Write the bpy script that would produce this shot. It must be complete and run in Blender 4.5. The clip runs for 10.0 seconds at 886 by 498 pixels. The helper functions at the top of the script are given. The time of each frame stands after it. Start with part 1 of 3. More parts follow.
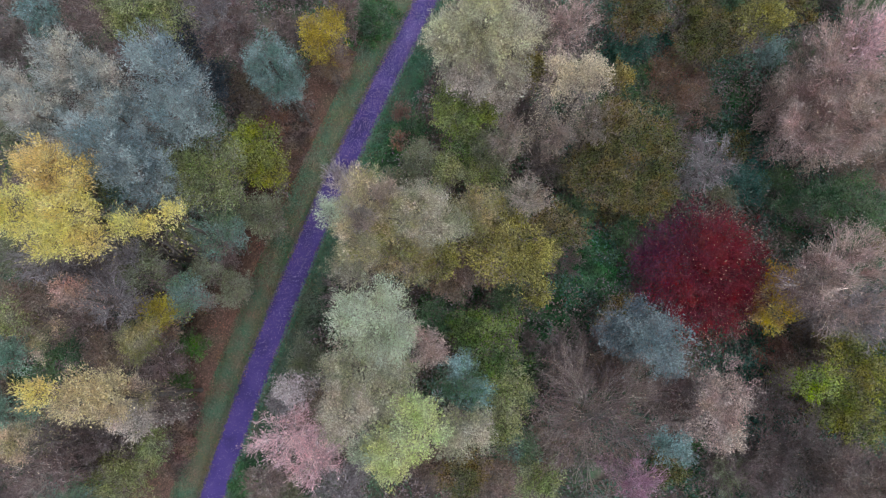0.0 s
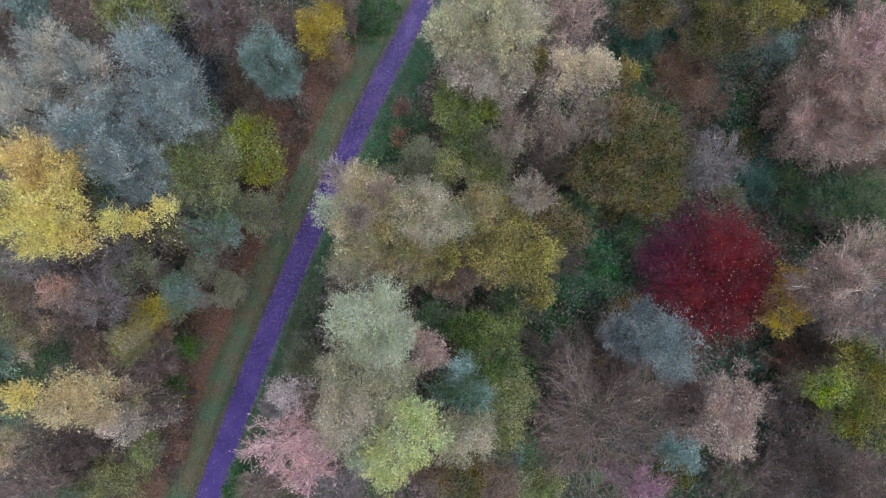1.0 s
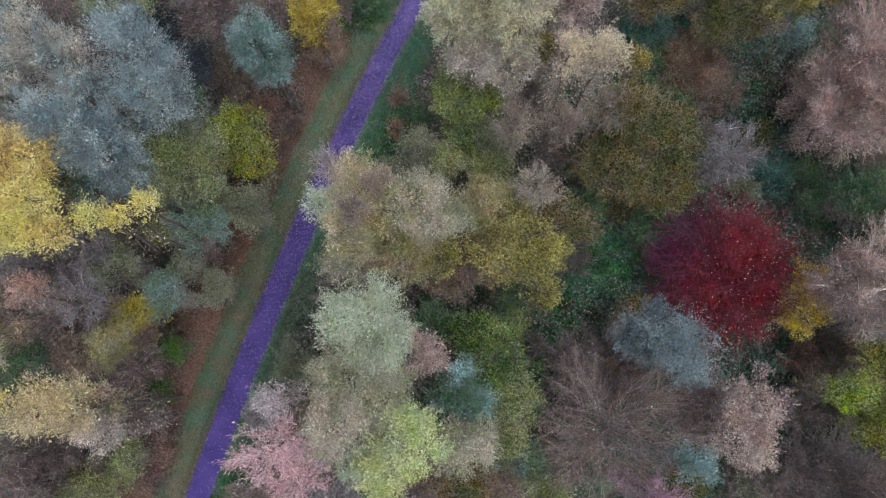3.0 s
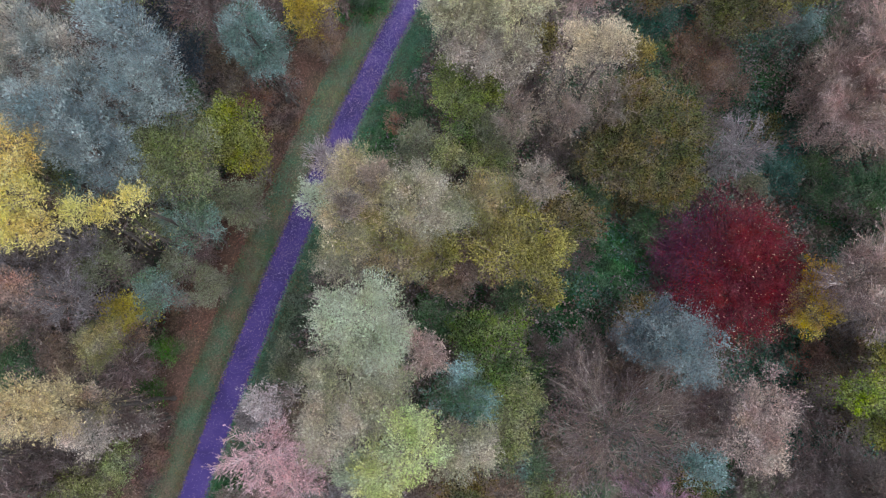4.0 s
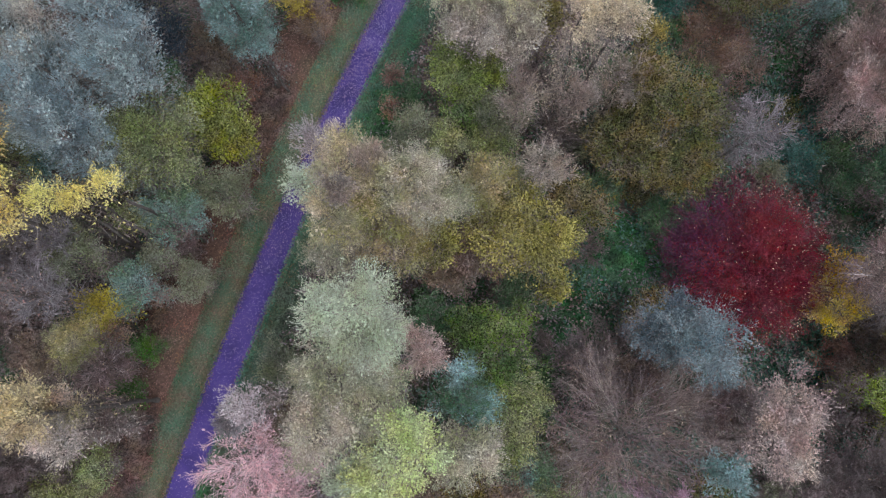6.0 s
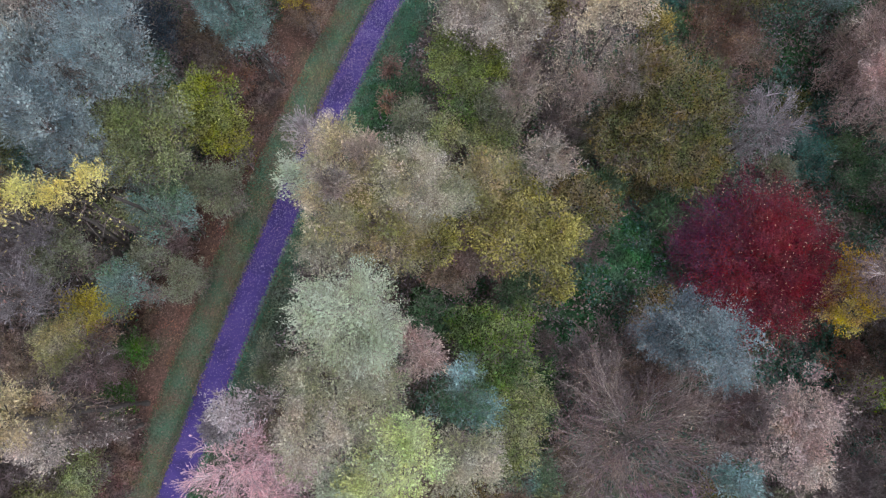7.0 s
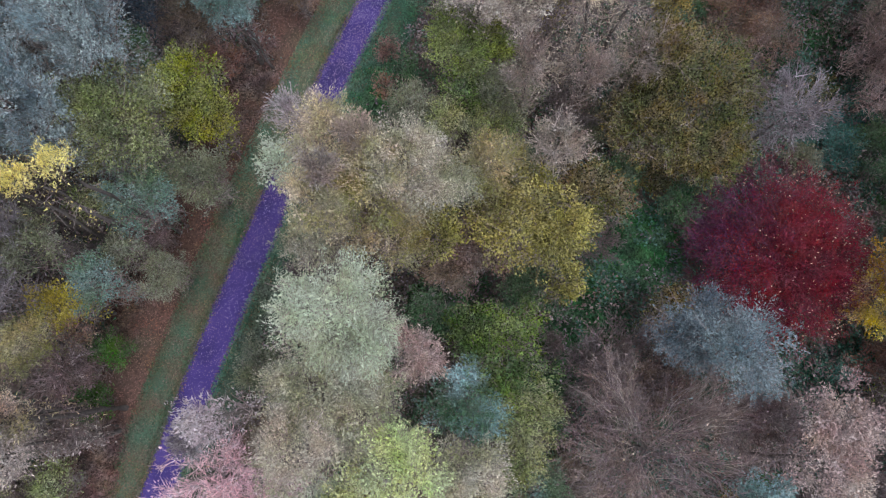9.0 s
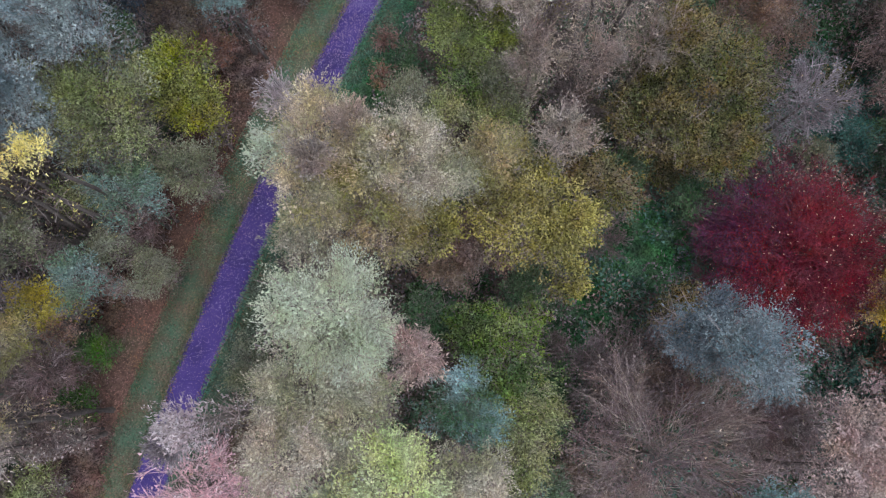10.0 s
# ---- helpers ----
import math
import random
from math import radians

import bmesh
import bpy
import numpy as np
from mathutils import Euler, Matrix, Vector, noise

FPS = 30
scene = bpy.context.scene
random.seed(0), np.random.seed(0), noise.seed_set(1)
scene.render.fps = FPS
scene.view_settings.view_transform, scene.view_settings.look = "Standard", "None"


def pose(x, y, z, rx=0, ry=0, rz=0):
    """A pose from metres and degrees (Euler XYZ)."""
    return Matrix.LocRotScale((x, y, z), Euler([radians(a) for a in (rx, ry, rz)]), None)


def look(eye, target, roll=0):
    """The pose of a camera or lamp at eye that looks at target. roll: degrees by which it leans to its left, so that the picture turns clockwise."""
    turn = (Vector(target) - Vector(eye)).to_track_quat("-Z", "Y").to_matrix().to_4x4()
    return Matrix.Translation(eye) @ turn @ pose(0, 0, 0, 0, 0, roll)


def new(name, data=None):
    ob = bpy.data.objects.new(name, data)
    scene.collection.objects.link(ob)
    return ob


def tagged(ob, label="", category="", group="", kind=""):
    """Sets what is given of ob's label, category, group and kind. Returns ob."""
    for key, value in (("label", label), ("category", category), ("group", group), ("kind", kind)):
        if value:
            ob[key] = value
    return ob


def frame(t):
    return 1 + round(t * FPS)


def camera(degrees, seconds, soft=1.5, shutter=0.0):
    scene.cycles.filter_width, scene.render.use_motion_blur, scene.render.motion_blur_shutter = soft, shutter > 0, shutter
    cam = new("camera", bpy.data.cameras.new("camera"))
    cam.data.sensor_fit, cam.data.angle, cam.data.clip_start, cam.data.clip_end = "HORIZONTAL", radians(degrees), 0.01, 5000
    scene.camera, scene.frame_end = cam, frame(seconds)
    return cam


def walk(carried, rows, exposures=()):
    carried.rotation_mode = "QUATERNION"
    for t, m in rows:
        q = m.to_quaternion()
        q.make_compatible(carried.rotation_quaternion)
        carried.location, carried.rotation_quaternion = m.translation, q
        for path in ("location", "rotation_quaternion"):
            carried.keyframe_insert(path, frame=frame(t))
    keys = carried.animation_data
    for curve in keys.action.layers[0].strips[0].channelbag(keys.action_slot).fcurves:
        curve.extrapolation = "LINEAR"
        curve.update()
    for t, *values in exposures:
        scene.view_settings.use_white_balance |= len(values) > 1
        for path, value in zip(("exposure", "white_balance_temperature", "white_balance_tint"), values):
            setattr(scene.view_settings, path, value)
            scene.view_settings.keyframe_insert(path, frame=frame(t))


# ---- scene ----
cam = camera(62.8, 10.0, soft=1.15)
# eye, the place it looks at, lean: a drone sinking almost straight down over the wood
PATH = [
    (0, (0.002, -0.115, 55.602), (0.0, 0.212, 53.629)),
    (0.5, (-0.001, -0.025, 54.964), (-0.003, 0.301, 52.991)),
    (1, (-0.003, 0.055, 54.335), (-0.006, 0.382, 52.362)),
    (1.5, (-0.008, 0.121, 53.701), (-0.011, 0.449, 51.728)),
    (2, (-0.005, 0.184, 53.04), (-0.008, 0.511, 51.067)),
    (2.5, (0.008, 0.243, 52.355), (0.005, 0.570, 50.382)),
    (4, (0.066, 0.285, 50.334), (0.063, 0.614, 48.361)),
    (4.5, (0.095, 0.238, 49.636), (0.092, 0.566, 47.663)),
    (5, (0.106, 0.190, 48.922), (0.103, 0.520, 46.949)),
    (5.5, (0.105, 0.192, 48.205), (0.103, 0.522, 46.233)),
    (7, (0.160, 0.326, 46.037), (0.158, 0.657, 44.065)),
    (7.5, (0.171, 0.372, 45.308), (0.168, 0.704, 43.336)),
    (8, (0.174, 0.422, 44.566), (0.171, 0.754, 42.594)),
    (8.5, (0.178, 0.482, 43.804), (0.175, 0.813, 41.831)),
    (9, (0.199, 0.534, 43.010), (0.196, 0.864, 41.037)),
    (9.5, (0.234, 0.562, 42.216), (0.230, 0.893, 40.243)),
    (10, (0.264, 0.588, 41.424), (0.26, 0.92, 39.451)),
]
ROLL = 1.0
walk(cam, [(t, look(eye, target, ROLL)) for t, eye, target in PATH], [(0, 0.16, 5620, 7), (4, 0.24, 5630, 8), (10, 0.34, 5560, 13)])

# ---- light: an even overcast sky with a weak, very soft sun ----
SUN_UP, SUN_TURN = radians(77), radians(125)
world = bpy.data.worlds.new("world")
scene.world = world
world.use_nodes = True
wn, wl = world.node_tree.nodes, world.node_tree.links
sky = wn.new("ShaderNodeTexSky")
sky.sky_type, sky.sun_disc = "NISHITA", False
sky.sun_elevation, sky.sun_rotation = SUN_UP, SUN_TURN
sky.dust_density, sky.air_density = 4.0, 1.0
cloud = wn.new("ShaderNodeHueSaturation")
cloud.inputs["Saturation"].default_value = 0.25
wl.new(sky.outputs["Color"], cloud.inputs["Color"])
wl.new(cloud.outputs["Color"], wn["Background"].inputs["Color"])
wn["Background"].inputs["Strength"].default_value = 0.15
sun = new("sun", bpy.data.lights.new("sun", "SUN"))
sun.data.energy, sun.data.angle, sun.data.color = 1.3, radians(60), (1.0, 0.98, 0.95)
sun.matrix_world = look((60 * math.sin(SUN_TURN) * math.cos(SUN_UP), 60 * math.cos(SUN_TURN) * math.cos(SUN_UP), 60 * math.sin(SUN_UP)), (0, 0, 0))


# ---- materials ----
def lin(c):
    """Linear colour from 0-255 display values."""
    return [(v / 255 / 12.92) if v / 255 <= 0.04045 else ((v / 255 + 0.055) / 1.055) ** 2.4 for v in c]


def node_material(name):
    m = bpy.data.materials.new(name)
    m.use_nodes = True
    return m, m.node_tree.nodes, m.node_tree.links, m.node_tree.nodes["Principled BSDF"]


def noise_node(n, l, scale, detail=3.0, coords="Object"):
    tc, tx = n.new("ShaderNodeTexCoord"), n.new("ShaderNodeTexNoise")
    tx.inputs["Scale"].default_value, tx.inputs["Detail"].default_value = scale, detail
    l.new(tc.outputs[coords], tx.inputs["Vector"])
    return tx


def ramp_node(n, l, source, stops):
    r = n.new("ShaderNodeValToRGB")
    while len(r.color_ramp.elements) < len(stops):
        r.color_ramp.elements.new(0.5)
    for e, (p, c) in zip(r.color_ramp.elements, stops):
        e.position, e.color = p, (*c, 1)
    l.new(source, r.inputs["Fac"])
    return r


LEAF_GAIN, LEAF_TINT = 1.45, 0.84
leaf_cache = {}


def leaf_material(name, c1, c2, spread=0.42, glow=0.4, vary=0.6):
    """Leaves of two hues drifting over the crown, greener, warmer or duller in patches; every leaf has its own lightness."""
    if name in leaf_cache:
        return leaf_cache[name]
    m, n, l, b = node_material(name)
    a1, a2 = [[min(0.9, (LEAF_TINT * v + (1 - LEAF_TINT) * sum(lin(c)) / 3) * LEAF_GAIN) for v in lin(c)] for c in (c1, c2)]
    drift = noise_node(n, l, 0.55, 2.0)
    geo = n.new("ShaderNodeNewGeometry")
    l.new(geo.outputs["Position"], drift.inputs["Vector"])
    whole, tone = n.new("ShaderNodeObjectInfo"), n.new("ShaderNodeMapRange")
    l.new(whole.outputs["Random"], tone.inputs["Value"])
    tone.inputs["To Min"].default_value, tone.inputs["To Max"].default_value = 0.485, 0.515
    mixed = ramp_node(n, l, drift.outputs["Fac"], [(0.42, a1), (0.58, a2)])
    rnd = n.new("ShaderNodeMapRange")
    l.new(geo.outputs["Random Per Island"], rnd.inputs["Value"])
    rnd.inputs["To Min"].default_value, rnd.inputs["To Max"].default_value = max(0.1, 1 - 1.2 * spread), 1 + 1.2 * spread
    hsv = n.new("ShaderNodeHueSaturation")
    l.new(mixed.outputs["Color"], hsv.inputs["Color"])
    l.new(rnd.outputs["Result"], hsv.inputs["Value"])
    patch = noise_node(n, l, 0.9, 1.0)
    l.new(geo.outputs["Position"], patch.inputs["Vector"])
    split, turn, rich, both = n.new("ShaderNodeSeparateColor"), n.new("ShaderNodeMapRange"), n.new("ShaderNodeMapRange"), n.new("ShaderNodeMath")
    l.new(patch.outputs["Color"], split.inputs["Color"])
    for node, channel, low, high in ((turn, "Red", -0.035, 0.035), (rich, "Green", 0.62, 1.4)):
        l.new(split.outputs[channel], node.inputs["Value"])
        node.inputs["From Min"].default_value, node.inputs["From Max"].default_value = 0.3, 0.7
        node.inputs["To Min"].default_value, node.inputs["To Max"].default_value = low * vary if low < 0 else 1 - (1 - low) * vary, high * vary if low < 0 else 1 + (high - 1) * vary
    l.new(tone.outputs["Result"], both.inputs[0])
    l.new(turn.outputs["Result"], both.inputs[1])
    l.new(both.outputs["Value"], hsv.inputs["Hue"])
    l.new(rich.outputs["Result"], hsv.inputs["Saturation"])
    l.new(hsv.outputs["Color"], b.inputs["Base Color"])
    b.inputs["Roughness"].default_value = 0.85
    b.inputs["Specular IOR Level"].default_value = 0.12
    thin, mix = n.new("ShaderNodeBsdfTranslucent"), n.new("ShaderNodeMixShader")
    l.new(hsv.outputs["Color"], thin.inputs["Color"])
    mix.inputs["Fac"].default_value = glow
    l.new(b.outputs["BSDF"], mix.inputs[1])
    l.new(thin.outputs["BSDF"], mix.inputs[2])
    l.new(mix.outputs["Shader"], n["Material Output"].inputs["Surface"])
    leaf_cache[name] = m
    return m


def bark_material(name, c1, c2):
    if name in leaf_cache:
        return leaf_cache[name]
    m, n, l, b = node_material(name)
    tx = noise_node(n, l, 6.0, 6.0)
    r = ramp_node(n, l, tx.outputs["Fac"], [(0.3, lin(c1)), (0.7, lin(c2))])
    l.new(r.outputs["Color"], b.inputs["Base Color"])
    b.inputs["Roughness"].default_value = 0.9
    bump = n.new("ShaderNodeBump")
    bump.inputs["Strength"].default_value, bump.inputs["Distance"].default_value = 0.6, 0.03
    l.new(tx.outputs["Fac"], bump.inputs["Height"])
    l.new(bump.outputs["Normal"], b.inputs["Normal"])
    leaf_cache[name] = m
    return m


def ground_material(name, stops, big, fine, mottled=0.45):
    m, n, l, b = node_material(name)
    t1, t2 = noise_node(n, l, big, 5.0), noise_node(n, l, fine, 6.0)
    r = ramp_node(n, l, t1.outputs["Fac"], [(p, lin(c)) for p, c in stops])
    rng2 = n.new("ShaderNodeMapRange")
    l.new(t2.outputs["Fac"], rng2.inputs["Value"])
    rng2.inputs["From Min"].default_value, rng2.inputs["From Max"].default_value = 0.3, 0.7
    rng2.inputs["To Min"].default_value, rng2.inputs["To Max"].default_value = 1 - mottled, 1 + mottled
    hsv = n.new("ShaderNodeHueSaturation")
    l.new(r.outputs["Color"], hsv.inputs["Color"])
    l.new(rng2.outputs["Result"], hsv.inputs["Value"])
    l.new(hsv.outputs["Color"], b.inputs["Base Color"])
    b.inputs["Roughness"].default_value = 0.95
    b.inputs["Specular IOR Level"].default_value = 0.2
    bump = n.new("ShaderNodeBump")
    bump.inputs["Strength"].default_value, bump.inputs["Distance"].default_value = 0.7, 0.05
    l.new(t2.outputs["Fac"], bump.inputs["Height"])
    l.new(bump.outputs["Normal"], b.inputs["Normal"])
    return m


soil = ground_material("forest_floor", [(0.35, (92, 80, 76)), (0.5, (104, 92, 82)), (0.62, (80, 96, 72))], 0.25, 5.0)
litter = ground_material("leaf_litter", [(0.3, (104, 76, 64)), (0.5, (92, 72, 62)), (0.7, (88, 80, 62))], 0.35, 7.0)
turf = ground_material("verge_grass", [(0.36, (98, 88, 72)), (0.5, (88, 92, 72)), (0.64, (76, 98, 76))], 0.7, 9.0)
lush_turf = ground_material("lush_grass", [(0.36, (76, 76, 62)), (0.5, (66, 82, 64)), (0.62, (60, 88, 68))], 0.5, 9.0)
tarmac = ground_material("purple_tarmac", [(0.34, (56, 46, 94)), (0.5, (70, 56, 112)), (0.66, (82, 66, 120))], 0.5, 14.0, 0.2)
fallen_pale = leaf_material("fallen_pale_leaf", (132, 118, 150), (134, 110, 128), 0.4, 0.1)
fallen_straw = leaf_material("fallen_straw_leaf", (142, 122, 90), (128, 108, 80), 0.4, 0.1)
fallen_rust = leaf_material("fallen_rust_leaf", (128, 92, 76), (118, 92, 72), 0.4, 0.1)
blade = leaf_material("grass_blade", (102, 114, 84), (86, 114, 88), 0.4)
dull_blade = leaf_material("dull_grass_blade", (96, 92, 68), (74, 92, 68), 0.45)
dark_blade = leaf_material("dark_grass_blade", (76, 90, 74), (64, 84, 68), 0.45)
lush = leaf_material("lush_grass_blade", (86, 118, 88), (72, 108, 82), 0.4)
BARK = bark_material("grey_bark", (84, 76, 70), (120, 110, 102))
LIMB_BARK = bark_material("limb_bark", (120, 106, 100), (152, 138, 130))


# ---- mesh helpers ----
def tri_mesh(name, verts, mat):
    """One mesh of loose triangles from an (n, 3, 3) array."""
    v = np.ascontiguousarray(verts, dtype=np.float32).reshape(-1, 3)
    k = len(v) // 3
    me = bpy.data.meshes.new(name)
    me.vertices.add(len(v))
    me.vertices.foreach_set("co", v.ravel())
    me.loops.add(3 * k)
    me.loops.foreach_set("vertex_index", np.arange(3 * k, dtype=np.int32))
    me.polygons.add(k)
    me.polygons.foreach_set("loop_start", np.arange(0, 3 * k, 3, dtype=np.int32))
    me.update(calc_edges=True)
    me.materials.append(mat)
    return me


def grid_mesh(name, rows, mat):
    """A sheet from rows of places."""
    w = len(rows[0])
    me = bpy.data.meshes.new(name)
    me.from_pydata([p for r in rows for p in r], [], [(i * w + j, i * w + j + 1, (i + 1) * w + j + 1, (i + 1) * w + j) for i in range(len(rows) - 1) for j in range(w - 1)])
    me.materials.append(mat)
    return me


def tube_mesh(name, points, radii, mat, sides=7):
    """A tapered tube along a line, closed at its tip."""
    vs, fs = [], []
    for i, (p, r) in enumerate(zip(points, radii)):
        a, b = points[max(i - 1, 0)], points[min(i + 1, len(points) - 1)]
        q = (Vector(b) - Vector(a)).to_track_quat("Z", "Y")
        for s in range(sides):
            t = 2 * math.pi * s / sides
            vs.append(Vector(p) + q @ Vector((r * math.cos(t), r * math.sin(t), 0)))
    for i in range(len(points) - 1):
        for s in range(sides):
            fs.append((i * sides + s, i * sides + (s + 1) % sides, (i + 1) * sides + (s + 1) % sides, (i + 1) * sides + s))
    fs.append(tuple((len(points) - 1) * sides + s for s in range(sides)))
    me = bpy.data.meshes.new(name)
    me.from_pydata(vs, [], fs)
    me.polygons.foreach_set("use_smooth", [True] * len(fs))
    me.materials.append(mat)
    return me


LOOSE = ("crown", "twigwork", "branchwork", "dry_foliage", "purple_foliage")


def part(name, me, parent, label=""):
    ob = new(name, me)
    ob.parent = parent
    return tagged(ob, label, kind="stuff" if name in LOOSE else "")


def unit(a):
    return a / np.maximum(np.linalg.norm(a, axis=-1, keepdims=True), 1e-9)


def leaf_tris(rng, base, way, length, width):
    """Pointed leaves: one slim triangle each, lying along its way."""
    side = unit(np.cross(way, rng.normal(size=way.shape) * 0.5 + [0, 0, 1]))
    n = len(base)
    L = length * rng.uniform(0.6, 1.4, (n, 1))
    W = width * rng.uniform(0.6, 1.4, (n, 1))
    return np.stack([base - side * W / 2, base + side * W / 2, base + way * L], axis=1)


def twig_tris(rng, a, b, w, crossed=True):
    """Thin tapering twigs, one slip or two crossed slips each."""
    d = unit(b - a)
    s1 = unit(np.cross(d, rng.normal(size=d.shape)))
    s2 = np.cross(d, s1)
    return np.concatenate([np.stack([a - s * w / 2, a + s * w / 2, b], axis=1) for s in ((s1, s2) if crossed else (s1,))])


def ball(rng, n, low=-1.0):
    d = unit(rng.normal(size=(n * 3 + 60, 3)))
    d = d[d[:, 2] > low]
    while len(d) < n:
        d = np.concatenate([d, d])
    return d[:n]


# ---- the kinds of trees and shrubs ----
# style, two leaf hues, label, category; up: how far twigs sweep upward; cover: how dense; leaf: length and width
KINDS = {}


def kind(key, style, c1, c2, label, category="tree", up=0.6, cover=0.62, plume=1.0, fluff=1.0, leaf=(0.1, 0.05), twig=(150, 135, 125), spread=0.4, lobes=1.9, low=1, comb=0.6, vary=0.6):
    KINDS[key] = dict(vary=vary, comb=comb, spread=spread, lobes=lobes, low=low, plume=plume, fluff=fluff, style=style, c1=c1, c2=c2, label=label, category=category, up=up, cover=cover, leaf=leaf, twig=twig)


kind("bluegrey", "leafy", (158, 168, 165), (124, 139, 141), "tall willow tree with feathery blue-grey foliage", up=1.6, plume=1.8, spread=0.24, lobes=2.6, low=5, leaf=(0.15, 0.034), comb=0.25, vary=0.4, fluff=0.85)
kind("slate", "leafy", (126, 137, 137), (102, 114, 117), "airy tree with slate-blue foliage", cover=0.6, spread=0.38, leaf=(0.103, 0.043))
kind("darkslate", "leafy", (114, 125, 127), (92, 103, 107), "thin airy tree with dusky blue-grey foliage", cover=0.5, spread=0.38, leaf=(0.103, 0.043))
kind("silver", "leafy", (182, 173, 156), (146, 152, 148), "tall willow tree with silvery beige foliage", up=1.6, plume=1.8, fluff=0.85, spread=0.24, lobes=2.6, low=5, leaf=(0.15, 0.034), comb=0.25, vary=0.6)
kind("yellow", "leafy", (212, 196, 112), (200, 180, 98), "tall tree with bright yellow autumn foliage", up=1.2, plume=1.3, spread=0.26, lobes=2.6, low=0, leaf=(0.129, 0.037), comb=0.28, vary=0.3)
kind("teal", "leafy", (126, 146, 142), (102, 124, 114), "tree with dull teal-green foliage", up=0.9, spread=0.34, lobes=2.6, low=0, leaf=(0.129, 0.037), comb=0.35)
kind("tealblue", "leafy", (120, 142, 134), (104, 122, 94), "small tree with blue-green foliage")
kind("bluetuft", "leafy", (140, 166, 166), (86, 112, 84), "small tree with pale blue tufts over green foliage", leaf=(0.129, 0.047), lobes=2.4, spread=0.38)
kind("fernteal", "leafy", (82, 118, 104), (66, 98, 88), "low shrub with dark teal foliage", "shrub", leaf=(0.120, 0.060), spread=0.38)
kind("gold", "leafy", (178, 162, 32), (152, 136, 40), "bushy golden-yellow tree at the edge of the verge", leaf=(0.090, 0.065), vary=0.15)
kind("yelgreen", "leafy", (144, 144, 48), (124, 126, 50), "round bushy tree with yellow-green foliage", leaf=(0.090, 0.065), spread=0.75)
kind("olive", "leafy", (114, 100, 58), (90, 92, 52), "dense tree with olive-brown foliage", spread=0.75, leaf=(0.103, 0.069))
kind("olivegreen", "leafy", (150, 150, 98), (118, 122, 74), "bushy tree with olive-green foliage", spread=0.6)
kind("oliveyellow", "leafy", (150, 138, 64), (114, 107, 58), "broad tree with mustard-yellow foliage", leaf=(0.112, 0.077), spread=0.62, cover=0.55, vary=0.25)
kind("palegreen", "leafy", (174, 181, 152), (158, 163, 134), "tree with very pale silvery green foliage", up=0.8, leaf=(0.092, 0.031), spread=0.20, lobes=2.6, comb=0.4)
kind("cream", "leafy", (196, 182, 150), (170, 154, 132), "slender tree with pale cream foliage", up=1.2, plume=1.3, lobes=2.0, low=5, leaf=(0.129, 0.037), spread=0.34, cover=0.95, comb=0.35, vary=0.25)
kind("paleyellow", "leafy", (190, 186, 146), (178, 170, 144), "tall tree with pale yellow-green foliage", up=1.2, plume=1.6, lobes=2.0, low=5, leaf=(0.129, 0.037), spread=0.34, cover=0.95, comb=0.35)
kind("tan", "leafy", (190, 170, 139), (150, 141, 100), "broad tree with tan and beige foliage", spread=0.36, leaf=(0.092, 0.031), comb=0.4, lobes=2.2)
kind("beigegreen", "leafy", (174, 163, 140), (146, 143, 111), "tree with beige-green fading foliage", spread=0.34, leaf=(0.092, 0.031), comb=0.4, lobes=2.0)
kind("greyolive", "leafy", (130, 130, 102), (110, 112, 86), "shrubby tree with grey-olive foliage")
kind("brown", "leafy", (134, 115, 98), (112, 95, 82), "thinning tree with brown withered foliage", cover=0.5)
kind("rust", "leafy", (140, 110, 90), (114, 90, 76), "small shrub with rust-brown leaves", "shrub", cover=0.5)
kind("palemauve", "leafy", (184, 172, 168), (160, 146, 142), "pale feathery tree fading to mauve-grey", up=0.8, cover=0.55, leaf=(0.103, 0.033), spread=0.30, lobes=2.6, comb=0.4)
kind("orangepink", "leafy", (180, 146, 122), (150, 122, 104), "tree with salmon-coloured autumn leaves", cover=0.6)
kind("green", "leafy", (112, 125, 60), (78, 92, 47), "leafy tree with fresh green foliage", leaf=(0.103, 0.065), spread=0.8, cover=0.48, lobes=2.2)
kind("brightgreen", "leafy", (184, 186, 122), (164, 168, 110), "tree with bright lime-green foliage", leaf=(0.086, 0.052), spread=0.35)
kind("lime", "leafy", (128, 142, 40), (106, 120, 44), "bush with vivid lime-yellow foliage", leaf=(0.103, 0.065), spread=0.75)
kind("darkgreen", "leafy", (90, 110, 74), (72, 94, 68), "low evergreen bush with dark green leaves", "shrub", leaf=(0.112, 0.073), spread=0.45)
kind("leafgreen", "leafy", (88, 120, 50), (72, 98, 46), "low green shrub standing in the leaf litter", "shrub")
kind("pink", "bare", (206, 170, 170), (188, 152, 154), "bare tree with pale pink twigs", twig=(222, 188, 188), vary=0.4)
kind("mauve", "bare", (138, 118, 110), (118, 100, 94), "leafless tree with mauve-grey twigs", twig=(178, 160, 152))
kind("mauvegrey", "bare", (138, 128, 128), (120, 110, 110), "twiggy tree with pale grey branches", twig=(162, 152, 152))
kind("pinkbeige", "bare", (182, 158, 146), (156, 134, 124), "twiggy tree with beige-pink branches", twig=(206, 184, 172))
kind("darkbare", "bare", (130, 114, 109), (112, 99, 96), "leafless dark brown understorey tree", twig=(110, 96, 92))
